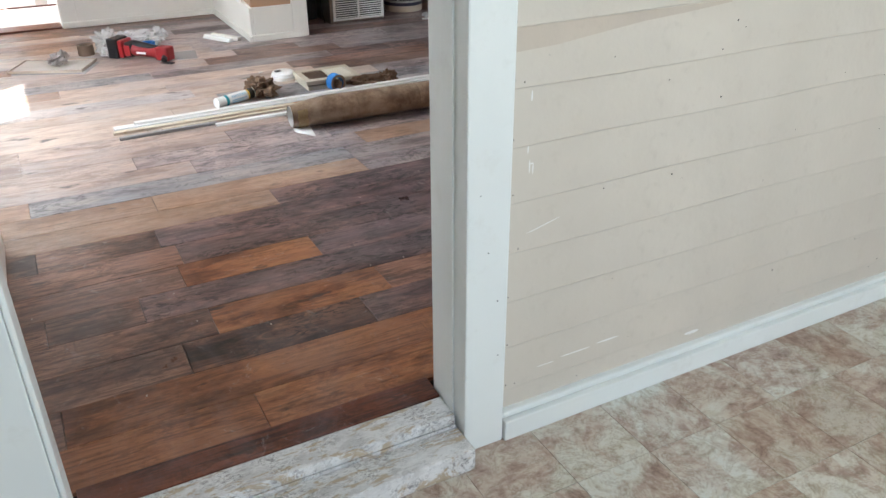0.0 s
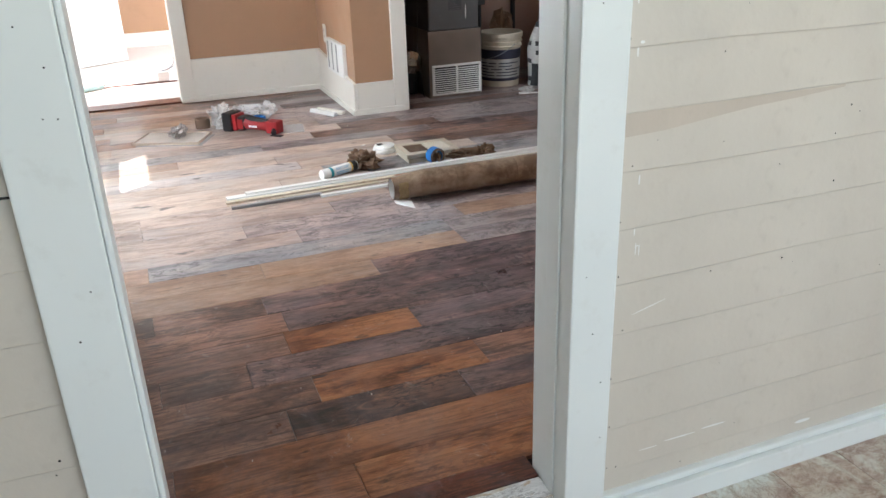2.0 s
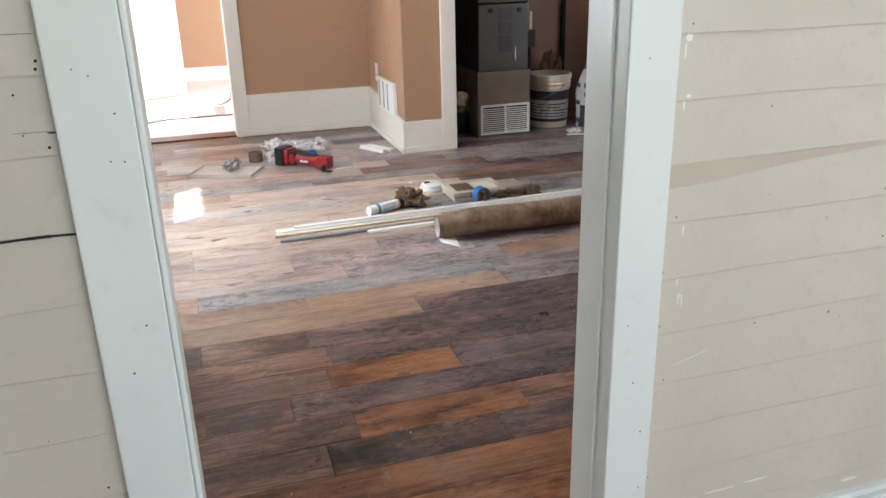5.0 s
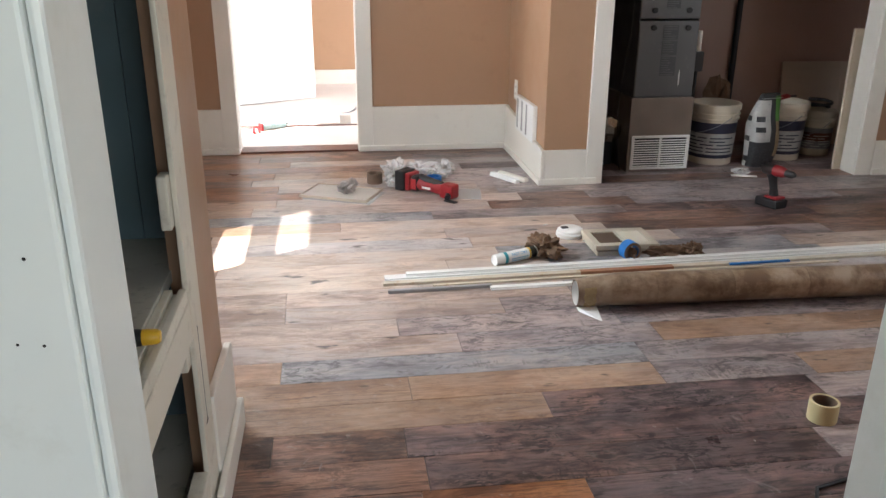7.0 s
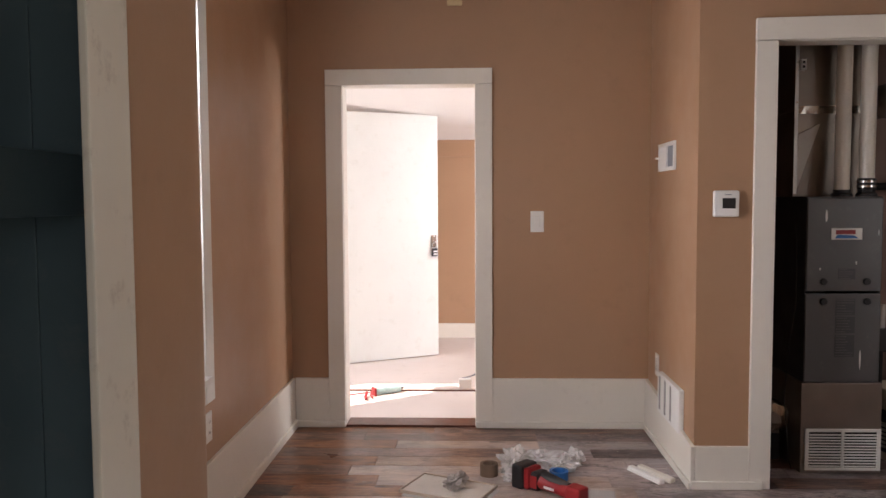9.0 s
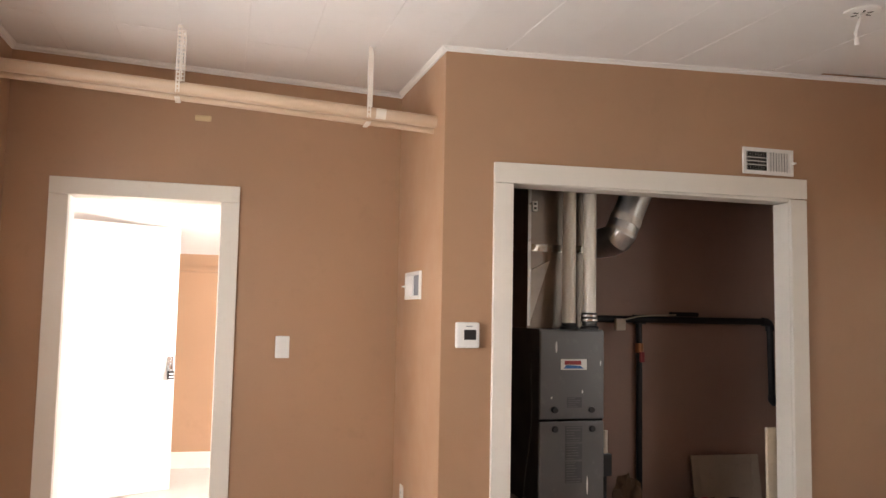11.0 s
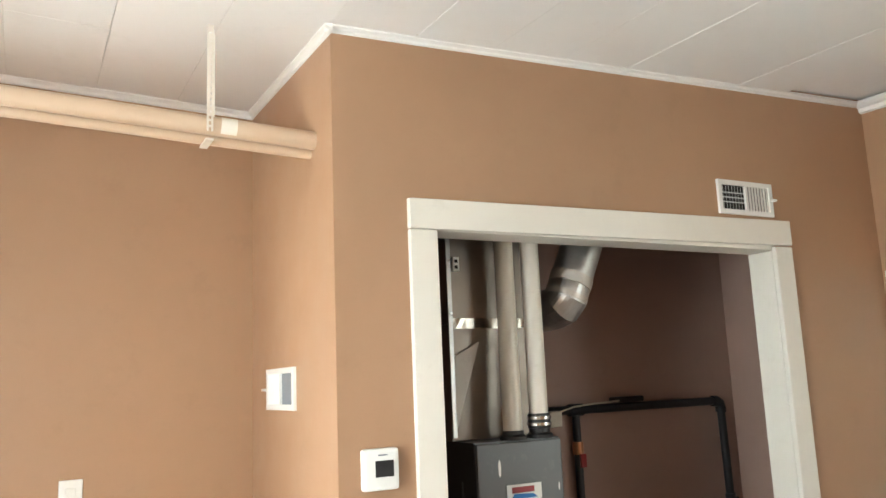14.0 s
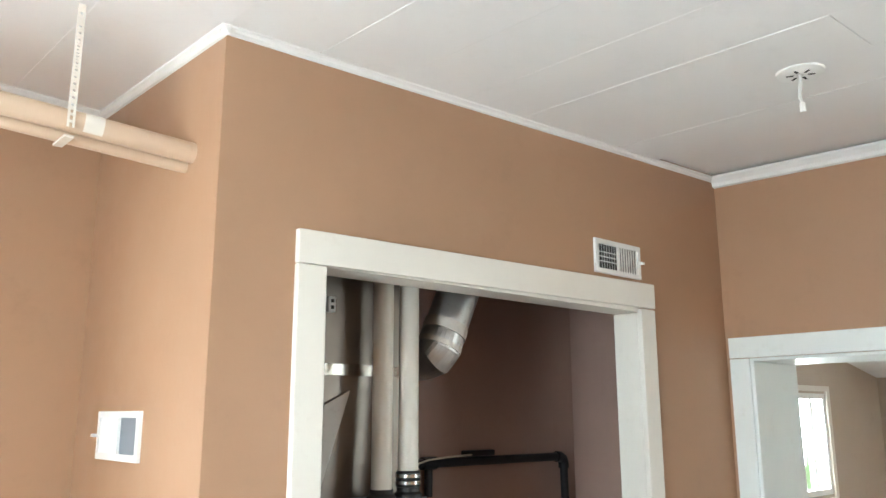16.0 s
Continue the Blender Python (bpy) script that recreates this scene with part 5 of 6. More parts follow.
root = thing("plaster_patch", pose(0.43, BACK, 2.538, 0, 0, 0), "bare plaster patch where a bracket was removed", "patch")
part("patch", B((-0.045, 0.045, -0.004, 0, -0.016, 0.016), bevel=0.008), M_BARE, root)

# painted gas pipe across the alcove, hung from perforated straps
def pipe_at(x):
    f = (x - LEFT) / (CHX - LEFT)
    return 5.79 + f * (5.60 - 5.79), 2.575 + f * (2.424 - 2.575)


root = thing("alcove_pipe", pose(0, 0, 0), "tan painted pair of pipes crossing the alcove under the ceiling", "pipe")
for dy, dz, r in ((0.0, 0.0, 0.031), (0.046, -0.032, 0.019)):
    y0, z0 = pipe_at(LEFT)
    y1, z1 = pipe_at(CHX)
    part("pipe", S([(LEFT - 0.005, y0 + dy, z0 + dz), (CHX + 0.005, y1 + dy, z1 + dz)], r, 24), M_PIPEPAINT, root, smooth=True)
part("bare_patch", S([(1.28, pipe_at(1.28)[0] - 0.0012, pipe_at(1.28)[1] + 0.001), (1.33, pipe_at(1.33)[0] - 0.0012, pipe_at(1.33)[1] + 0.001)], 0.031, 24), M_STRAP, root, "scraped pale patch of paint", True)
for x, tilt in ((0.33, -0.06), (1.24, 0.0)):
    y, z = pipe_at(x)
    for dx, dy in ((0.0, -0.037), (0.018, 0.03)):
        zt = ceil_z(x + dx, y + dy)
        strap = thing("pipe_strap", pose(x + dx, y + dy, 0), "perforated metal strap hanging from the ceiling round the pipe", "strap", "pipe straps")
        bm = bmesh.new()
        zz = z - 0.03
        while zz < zt - 0.02:
            box(bm, -0.010, -0.004, -0.001, 0.001, zz, zz + 0.02)
            box(bm, 0.004, 0.010, -0.001, 0.001, zz, zz + 0.02)
            box(bm, -0.0101, 0.0101, -0.0012, 0.0012, zz + 0.013, zz + 0.0201)
            zz += 0.02
        box(bm, -0.010, 0.010, -0.001, 0.001, zz, zt + 0.004)
        part("band", bm, M_STRAP, strap)
    root2 = thing("pipe_clip", pose(x, y, z), "painted metal clip under the pipe", "clip")
    part("clip", B((-0.012, 0.012, -0.034, 0.068, -0.0575, -0.0515)), M_STRAP, root2)

# pendant lamp base without a shade
lx, ly = 3.17, 4.48
root = thing("ceiling_lamp_base", pose(lx, ly, ceil_z(lx, ly)), "round white ceiling lamp base with bare wires hanging", "lamp base")
part("rose", L([(0, -0.004), (0.012, -0.004), (0.012, -0.012), (0.05, -0.014), (0.074, -0.008), (0.076, 0.002), (0, 0.002)], 40), M_WHITE, root, smooth=True)
for a in range(6):
    bm = B((0.022, 0.045, -0.004, 0.004, -0.0142, -0.0125))
    bmesh.ops.transform(bm, matrix=pose(0, 0, 0, 0, 0, a * 60), verts=bm.verts)
    part("slot", bm, M_HOLE, root)
part("wire", S([(-0.01, 0, -0.01), (-0.022, -0.01, -0.05), (-0.04, -0.01, -0.10), (-0.045, -0.015, -0.13)], 0.003, 8), M_WHITE, root, smooth=True)
part("wire", S([(0.0, 0, -0.01), (-0.03, -0.005, -0.06), (-0.052, -0.01, -0.11), (-0.045, -0.015, -0.13)], 0.003, 8), M_WHITE, root, smooth=True)
part("connector", L([(0, -0.16), (0.010, -0.16), (0.009, -0.128), (0, -0.125)], 14, (-0.045, -0.015, 0)), M_WHITE, root, smooth=True)

# ---- things on the floor ----
root = thing("vinyl_roll", pose(1.268, 3.716, 0, 0, 0, -2.0), "long rolled-up length of brown stone-print vinyl, white backing", "vinyl roll")
bm = bmesh.new()
n, R, RE = 44, 0.065, 0.053
rings = []
for i in range(31):
    x = 1.75 * (i / 30) ** 1.5
    R_ = RE + (R - RE) * min(1.0, x / 0.16) ** 0.8
    rings.append([bm.verts.new((x, (R_ + 0.002 * noise.noise((x * 3, k * 0.3, 0))) * math.cos(a), R_ + 0.004 + (R_ - 0.003 * (1 + noise.noise((x * 2.1, 3, k * 0.1)))) * math.sin(a))) for k, a in enumerate([j * 2 * math.pi / n for j in range(n)])])
for a, b in zip(rings, rings[1:]):
    for k in range(n):
        q = (k + 1) % n
        bm.faces.new((a[k], a[q], b[q], b[k]))
part("roll", bm, M_ROLL, root, smooth=True)
bm = bmesh.new()
rings = []
for x in (0.0, 0.35):
    rings.append([bm.verts.new((x, (RE - 0.006) * math.cos(a), RE + 0.004 + (RE - 0.007) * math.sin(a))) for a in [j * 2 * math.pi / n for j in range(n)]])
for k in range(n):
    q = (k + 1) % n
    bm.faces.new((rings[0][k], rings[0][q], rings[1][q], rings[1][k]))
bm.faces.new(rings[1])
part("inner_layer", bm, M_WHITE, root, "white backing inside the roll", True)
bm = bmesh.new()
rings = []
for i in range(9):
    x = 0.022 + i * 0.0055
    R_ = RE + (R - RE) * min(1.0, x / 0.16) ** 0.8 + 0.0022
    rings.append([bm.verts.new((x + 0.01 * noise.noise((k * 0.35, 4, 0)), (R_ + 0.0025 * noise.noise((x * 60, k * 0.7, 2))) * math.cos(a), R_ + 0.002 + (R_ + 0.002 * noise.noise((x * 60, k * 0.7, 5))) * math.sin(a))) for k, a in enumerate([(0.80 + j * 0.85 / 20) * math.pi for j in range(21)])])
for a, b in zip(rings, rings[1:]):
    for k in range(20):
        bm.faces.new((a[k], a[k + 1], b[k + 1], b[k]))
part("tape_band", bm, M_AMBER, root, "crinkled amber tape round the end", True)
bm = bmesh.new()
solid(bm, [(0.005, -0.05, 0.002), (0.075, -0.05, 0.002), (0.078, -0.03, 0.012), (0.0, -0.03, 0.012), (0.068, -0.135, 0.0), (0.071, -0.135, 0.0), (0.078, -0.03, 0.013), (0.0, -0.03, 0.013)])
part("loose_corner", bm, M_WHITE, root)


def strip(name, x, y, z, length, w, h, rot, mat, label, profile=True):
    root = thing(name, pose(x, y, z, 0, 0, rot), label, "trim strip", "strips on the floor")
    part("strip_body", B((0, length, -w / 2, w / 2, 0, h), bevel=min(w, h) * 0.18), mat, root)
    if profile:
        part("moulded_edge", B((0, length, -w / 2 - 0.006, -w / 2, 0, h * 0.45), bevel=0.002), mat, root)
    return root


strip("trim_strip", 0.57, 4.076, 0.0, 2.5, 0.045, 0.011, 2.0, M_WHITE, "long white painted moulding lying on the floor")
strip("trim_strip", 0.66, 4.088, 0.0115, 2.4, 0.030, 0.009, 2.0, M_WHITE, "long white moulding on top of another strip")
s3 = strip("trim_strip", 0.56, 4.016, 0.0, 1.65, 0.030, 0.012, 1.8, M_PINE, "raw wooden strip with a reddish patch", False)
part("stained_patch", B((0.83, 1.245, -0.0155, 0.012, 0.0005, 0.0125)), M_REDDISH, s3, "reddish brown stained patch")
strip("trim_strip", 2.22, 4.073, 0.0, 1.0, 0.030, 0.012, 1.8, M_CREAM, "cream painted strip lying on the floor", False)
strip("trim_strip", 0.76, 3.980, 0.0, 1.8, 0.018, 0.008, 1.8, M_PINE, "thin raw pine strip", False)
strip("trim_strip", 0.575, 3.930, 0.0, 0.42, 0.018, 0.014, 2.0, M_GREYWOOD, "short grey primed strip", False)
strip("trim_strip", 0.985, 3.925, 0.0, 0.75, 0.026, 0.010, 1.5, M_WHITE, "short white moulding beside the vinyl roll")
strip("trim_strip", 2.05, 4.028, 0.0125, 0.28, 0.014, 0.008, 2.0, M_BLUE, "thin strip with blue tape", False)

# caulk cartridge
root = thing("caulk_tube", pose(1.048, 4.172, 0, 0, 0, 24), "white caulk cartridge with a blue and teal label", "caulk tube")


def along(profile, seg=28, r0=0.025):
    bm = L(profile, seg)
    bmesh.ops.transform(bm, matrix=pose(0, 0, r0, 0, 90, 0), verts=bm.verts)
    return bm


part("cartridge", along([(0, 0.004), (0.021, 0.004), (0.0235, 0.0), (0.025, 0.004), (0.025, 0.215), (0.024, 0.221), (0.008, 0.224), (0.0075, 0.23), (0, 0.23)]), M_WHITE, root, smooth=True)
lb = part("label_band", along([(0.0254, 0.045), (0.0254, 0.062)]), M_TEALPRINT, root, "teal label band", True)
part("label_band", along([(0.0254, 0.175), (0.0254, 0.183)]), M_YELLOW, root, "yellow band", True)
part("cap_band", along([(0.0256, 0.184), (0.0256, 0.214)]), M_BLACK, root, "dark end band", True)
tx = part("label_text", text_mesh("FAST DRY", 0.019), M_SKYPRINT, root, "light blue words FAST DRY")
tx.matrix_basis = pose(0.122, -0.0205, 0.0405, 52, 0, 0)
part("fine_print", B((0.075, 0.165, -0.0262, -0.0257, 0.022, 0.026), (0.075, 0.15, -0.0262, -0.0257, 0.013, 0.017)), M_SKYPRINT, root)


def rag(name, x, y, size, seed, mat, label, category, z=0.0, rot=0, sub=4, rough=0.5, freq=3.0):
    root = thing(name, pose(x, y, z, 0, 0, rot), label, category)
    bm = bmesh.new()
    crumple(bm, size, seed, rough, freq, sub)
    part("sheet", bm, mat, root)
    return root


p = rag("paper_bundle", 1.305, 4.265, (0.075, 0.085, 0.055), 3, M_PAPER, "crumpled brown paper beside the caulk cartridge", "paper", rot=20, rough=0.7, freq=3.6)
bm = bmesh.new()
crumple(bm, (0.05, 0.045, 0.045), 17, 0.7, 3.4)
bmesh.ops.translate(bm, vec=(0.01, 0.10, 0.0), verts=bm.verts)
part("sheet", bm, M_PAPER, p)

root = thing("smoke_detector", pose(1.485, 4.515, 0), "round white smoke detector lying on the floor", "smoke detector")
part("base", L([(0, 0), (0.062, 0), (0.066, 0.006), (0.066, 0.02), (0.062, 0.023), (0, 0.023)], 44), M_WHITE, root, smooth=True)
part("cover", L([(0.062, 0.0235), (0.06, 0.034), (0.05, 0.042), (0.02, 0.046), (0, 0.046)], 44), M_WHITE, root, smooth=True)
part("vent", B((-0.045, -0.012, -0.02, 0.012, 0.0415, 0.0465), bevel=0.002), M_BLACK, root, "dark vent slots")

for k, (z, dx) in enumerate(((0.0, 0.008), (0.027, 0.0))):
    root = thing("floor_register", pose(1.667 + dx, 4.343, z, 0, 0, -0.5), "beige steel floor register, stacked on the floor", "floor register", "stacked registers")
    w, d, h = 0.295, 0.232, 0.022
    gx, gy = 0.116, 0.076
    part("frame", B((-w / 2, w / 2, -d / 2, -gy, 0.0, h), (-w / 2, w / 2, gy, d / 2, 0, h), (-w / 2, -gx, -gy, gy, 0, h), (gx, w / 2, -gy, gy, 0, h), (-0.006, 0.006, -gy, gy, 0, h), bevel=0.003), M_BEIGE, root)
    part("throat", B((-gx, gx, -gy, gy, 0.004, 0.013)), M_HOLE, root)
    if k:
        for i in range(8):
            x = 0.010 + i * 0.0131
            bm = bmesh.new()
            solid(bm, [(x, -gy, 0.014), (x + 0.0052, -gy, 0.014), (x + 0.0052, gy, 0.014), (x, gy, 0.014), (x + 0.002, -gy, h), (x + 0.0072, -gy, h), (x + 0.0072, gy, h), (x + 0.002, gy, h)])
            part("louvre", bm, M_CREAM, root)
            x = -gx + 0.010 + i * 0.0131
            part("louvre", B((x, x + 0.0022, -gy, gy, 0.013, h - 0.003)), M_TAPECORE, root)
        for i in range(5):
            y = -gy + 0.022 + i * 0.027
            part("cross_bar", B((-gx, -0.006, y, y + 0.0035, 0.013, h - 0.002)), M_TAPECORE, root)
for x, y, rot, ln in ((1.535, 4.46, 30, 0.03), (1.52, 4.42, 12, 0.045), (1.40, 4.68, 20, 0.022)):
    root = thing("plastic_anchor", pose(x, y, 0, 0, 0, rot), "small white plastic wall anchor on the floor", "anchor", "anchors")
    part("anchor", S([(0, 0, 0.004), (ln, 0, 0.004)], [0.004, 0.0025], 10), M_WHITE, root, smooth=True)

# paper roll with blue tape
root = thing("tape_roll", pose(1.655, 4.175, 0, 0, 0, 102), "roll of blue painter's tape standing on edge, brown paper stuffed inside", "tape roll")
for n, prof, mat in (("tape", [(0.030, -0.024), (0.043, -0.024), (0.043, 0.024), (0.030, 0.024), (0.030, -0.024)], M_BLUE), ("side_face", [(0.031, -0.0252), (0.0425, -0.0252), (0.0425, -0.0242), (0.031, -0.0242), (0.031, -0.0252)], M_TAPECORE)):
    bm = L(prof, 36)
    bmesh.ops.transform(bm, matrix=pose(0, 0, 0.043, 0, 90, 0), verts=bm.verts)
    part(n, bm, mat, root, "brown paper-dusted side of the roll" if n == "side_face" else "", True)
bm = bmesh.new()
crumple(bm, (0.030, 0.026, 0.027), 41, 0.6, 3.5)
bmesh.ops.translate(bm, vec=(-0.012, 0, 0.016), verts=bm.verts)
part("stuffed_paper", bm, M_PAPER, root)
p = rag("paper_bundle", 1.815, 4.18, (0.11, 0.035, 0.036), 9, M_PAPER, "twisted brown masking paper behind the blue tape", "paper", rot=-4, rough=0.55, freq=3.8)
bm = bmesh.new()
crumple(bm, (0.055, 0.04, 0.04), 23, 0.7, 3.6)
bmesh.ops.translate(bm, vec=(0.13, 0.01, 0.0), verts=bm.verts)
part("sheet", bm, M_PAPER, p)

# sample tile, rag, tape
root = thing("tile_sample", pose(0.415, 5.362, 0, 0, 0, -24), "cream rectangular panel lying on the floor, dirty edge", "panel")
part("panel", B((-0.192, 0.192, -0.122, 0.122, 0.0, 0.010), bevel=0.002), M_PANEL, root)
for b in ((-0.20, 0.20, -0.13, -0.1225, 0.0, 0.016), (-0.20, 0.20, 0.1225, 0.13, 0.0, 0.016), (-0.20, -0.1925, -0.122, 0.122, 0.0, 0.016), (0.1925, 0.20, -0.122, 0.122, 0.0, 0.016)):
    part("rim", B(b, bevel=0.002), M_DOORTAN, root)
part("film", B((-0.17, 0.225, -0.155, 0.10, -0.0, 0.0015)), M_FILM, root, "clear plastic sheet under the panel")
rag("rag", 0.45, 5.36, (0.085, 0.05, 0.045), 6, M_RAG, "crumpled grey rag lying on the panel", "rag", 0.0122, 60, 4, 0.5, 3.8)
root = thing("tape_roll", pose(0.612, 5.575, 0), "roll of brown packing tape on the floor", "tape roll")
part("tape", L([(0.032, 0), (0.045, 0), (0.045, 0.06), (0.032, 0.06), (0.032, 0)], 36), M_TAPECORE, root, smooth=True)
for x, y, s, seed in ((0.73, 5.62, (0.075, 0.09, 0.075), 1), (0.87, 5.70, (0.10, 0.06, 0.055), 2), (0.99, 5.64, (0.07, 0.07, 0.045), 3), (1.06, 5.76, (0.05, 0.05, 0.045), 4), (0.74, 5.48, (0.05, 0.04, 0.025), 5)):
    rag("plastic_wrap", x, y, s, seed + 30, M_FILM, "crumpled clear white plastic wrapping", "plastic wrap", 0.0, 0, 4, 0.85, 3.0)
root = thing("tape_roll", pose(0.955, 5.52, 0), "roll of bright blue tape lying flat", "tape roll")
part("tape", L([(0.034, 0), (0.046, 0), (0.046, 0.045), (0.034, 0.045), (0.034, 0)], 36), M_BLUE, root, smooth=True)
root = thing("plastic_sheet", pose(1.08, 5.28, 0, 0, 0, -8), "flat pale plastic sheet on the floor", "plastic sheet")
part("sheet", B((-0.11, 0.11, -0.10, 0.10, 0.0, 0.0014)), M_FILM, root)

# oscillating multi-tool
root = thing("multi_tool", pose(0.795, 5.415, 0, 0, 0, -45), "red and black cordless oscillating multi-tool lying on its side", "power tool")
part("battery", B((-0.055, 0.012, -0.058, 0.058, 0.0, 0.115), bevel=0.012), M_BLACK, root)
part("battery_clip", B((-0.057, -0.054, -0.03, 0.03, 0.03, 0.085), bevel=0.001), M_GREYPRINT, root, "grey battery release")
part("battery_base", B((0.013, 0.045, -0.050, 0.050, 0.006, 0.108), bevel=0.012), M_RED, root)
part("motor_housing", B((0.046, 0.095, -0.040, 0.046, 0.008, 0.096), bevel=0.016), M_BLACK, root, "black rubber motor housing")
part("side_cover", B((0.050, 0.090, -0.0435, -0.0405, 0.022, 0.08), bevel=0.001), M_RED, root)
part("grip", S([(0.085, 0, 0.050), (0.13, 0, 0.046), (0.20, 0, 0.042), (0.262, 0.0, 0.042)], [0.038, 0.031, 0.029, 0.034], 20), M_RED, root, smooth=True)
part("rubber_sleeve", S([(0.09, 0.010, 0.070), (0.16, 0.010, 0.063), (0.245, 0.008, 0.058)], [0.030, 0.028, 0.022], 16), M_BLACK, root, "black rubber sleeve", True)
part("mark", B((0.125, 0.185, -0.0325, -0.0300, 0.034, 0.046)), M_WHITE, root, "pale printed mark")
part("gear_head", B((0.250, 0.335, -0.038, 0.038, 0.004, 0.082), bevel=0.014), M_RED, root)
part("flange", S([(0.305, -0.02, 0.03), (0.325, -0.06, 0.02)], 0.016, 16), M_BLACK, root, smooth=True)
part("blade", B((0.31, 0.385, -0.078, -0.045, 0.004, 0.008), bevel=0.001), M_BLACK, root)

# offcuts beside the closet corner
for x, y, rot, m in ((1.335, 5.675, -62, M_WHITE), (1.385, 5.69, -60, M_TRIM)):
    strip("offcut", x, y, 0.0, 0.24, 0.03, 0.022, rot, m, "short white moulding offcut on the floor")
# drill standing on its battery
root = thing("drill_driver", pose(2.70, 4.86, 0, 0, 0, -70), "red and black cordless drill standing on its battery", "power tool")
part("battery", B((-0.07, 0.07, -0.045, 0.045, 0, 0.048), bevel=0.010), M_BLACK, root)
part("battery_top", B((-0.02, 0.06, -0.036, 0.036, 0.0485, 0.062), bevel=0.006), M_RED, root)
bm = bmesh.new()
sweep(bm, [(0.012, 0, 0.058), (0.004, 0, 0.10), (-0.010, 0, 0.15), (-0.015, 0, 0.172)], [0.025, 0.020, 0.023, 0.030], 18)
part("grip", bm, M_BLACK, root, smooth=True)
part("motor", S([(-0.075, 0, 0.19), (-0.06, 0, 0.196), (0.0, 0, 0.196)], [0.024, 0.032, 0.031], 20), M_BLACK, root, smooth=True)
part("gearbox", S([(0.001, 0, 0.196), (0.045, 0, 0.196), (0.07, 0, 0.196)], [0.0315, 0.029, 0.021], 20), M_RED, root, smooth=True)
part("chuck", S([(0.071, 0, 0.196), (0.11, 0, 0.196), (0.125, 0, 0.196)], [0.020, 0.018, 0.010], 18), M_BLACK, root, smooth=True)

root = thing("tape_roll", pose(1.752, 2.868, 0), "roll of cream masking tape on the floor", "tape roll")
part("tape", L([(0.0335, 0), (0.0405, 0), (0.041, 0.002), (0.041, 0.058), (0.0405, 0.060), (0.0335, 0.060), (0.0335, 0)], 44), M_MASK, root, smooth=True)
part("core", L([(0.0315, 0.0), (0.0334, 0.0), (0.0334, 0.059), (0.0315, 0.059), (0.0315, 0)], 44), M_TAPECORE, root, smooth=True)
root = thing("extension_cord", pose(1.60, 2.53, 0), "black extension cord lying in a loop on the floor", "cord")
part("cord", S([(0.9, 0.02, 0.006), (0.5, 0.10, 0.006), (0.2, 0.085, 0.006), (0.05, 0.06, 0.006), (-0.05, 0.035, 0.006), (-0.09, -0.03, 0.006), (-0.075, -0.10, 0.006), (0.0, -0.16, 0.006), (0.2, -0.2, 0.006)], 0.0055, 10), M_BLACK, root, smooth=True)

# next room: caulk gun, power strip
root = thing("caulk_gun", pose(-0.30, 7.08, 0, 0, 0, 32), "red caulk gun with a white cartridge on the floor", "caulk gun")
part("cartridge", S([(0.17, 0, 0.03), (0.36, 0, 0.03)], 0.027, 20), M_PALETEAL, root, "pale teal printed cartridge", True)
part("nozzle", S([(0.36, 0, 0.03), (0.39, 0, 0.03)], [0.012, 0.006], 12), M_BLACK, root, smooth=True)
part("frame", B((0.15, 0.165, -0.03, 0.03, 0.002, 0.058), bevel=0.003), M_RED, root)
part("rod", S([(-0.08, 0, 0.03), (0.15, 0, 0.03)], 0.004, 8), M_RED, root, smooth=True)
part("handle", S([(0.10, 0.0, 0.03), (0.07, -0.05, 0.02), (0.05, -0.10, 0.012)], 0.010, 10), M_RED, root, smooth=True)
part("trigger", S([(0.13, 0, 0.03), (0.11, -0.05, 0.02), (0.10, -0.09, 0.012)], 0.006, 10), M_RED, root, smooth=True)
root = thing("power_strip", pose(0.475, 7.38, 0.006, 0, 0, 5), "white plug box with looping grey cables", "power strip")
part("box", B((-0.045, 0.045, -0.03, 0.03, 0, 0.07), bevel=0.006), M_WHITE, root)
for r in (0.11, 0.14):
    part("cable", S([(-0.02 + r * math.sin(a) * 1.2, 0.03, 0.07 + r * (1 - math.cos(a)) * 0.8) for a in [i * 0.16 for i in range(12)]], 0.004, 8), M_GREYPRINT, root, smooth=True)

# crumbs and chips on the boards
bm = bmesh.new()
rg = random.Random(21)
for k in range(190):
    x, y = rg.uniform(-0.4, 2.6), rg.uniform(1.9, 6.3)
    if rg.random() < 0.25:
        x, y = rg.gauss(1.25, 0.18), rg.gauss(5.95, 0.2)
        if x > CHX - 0.05 or y > BACK - 0.06:
            continue
    s = rg.uniform(0.0006, 0.0020)
    a = rg.uniform(0, 6.28)
    c, d = math.cos(a) * s, math.sin(a) * s
    e = rg.uniform(1, 2.2)
    solid(bm, [(x - c * e - d, y - d * e + c, 0), (x + c * e - d, y + d * e + c, 0), (x + c * e + d, y + d * e - c, 0), (x - c * e + d, y - d * e - c, 0), (x - c * e, y - d * e, s), (x + c * e, y + d * e, s), (x + c * e + d * 0.5, y + d * e, s), (x - c * e, y - d * e - c * 0.3, s)])
tagged(part("plaster_crumbs", bm, M_CRUMB), "scattered white plaster crumbs on the floor", "crumbs", kind="stuff")
def clap_y(z):
    """Face of the clapboards at height z."""
    return 1.6593 + 0.0511 * ((z - 0.035) % 0.1175)


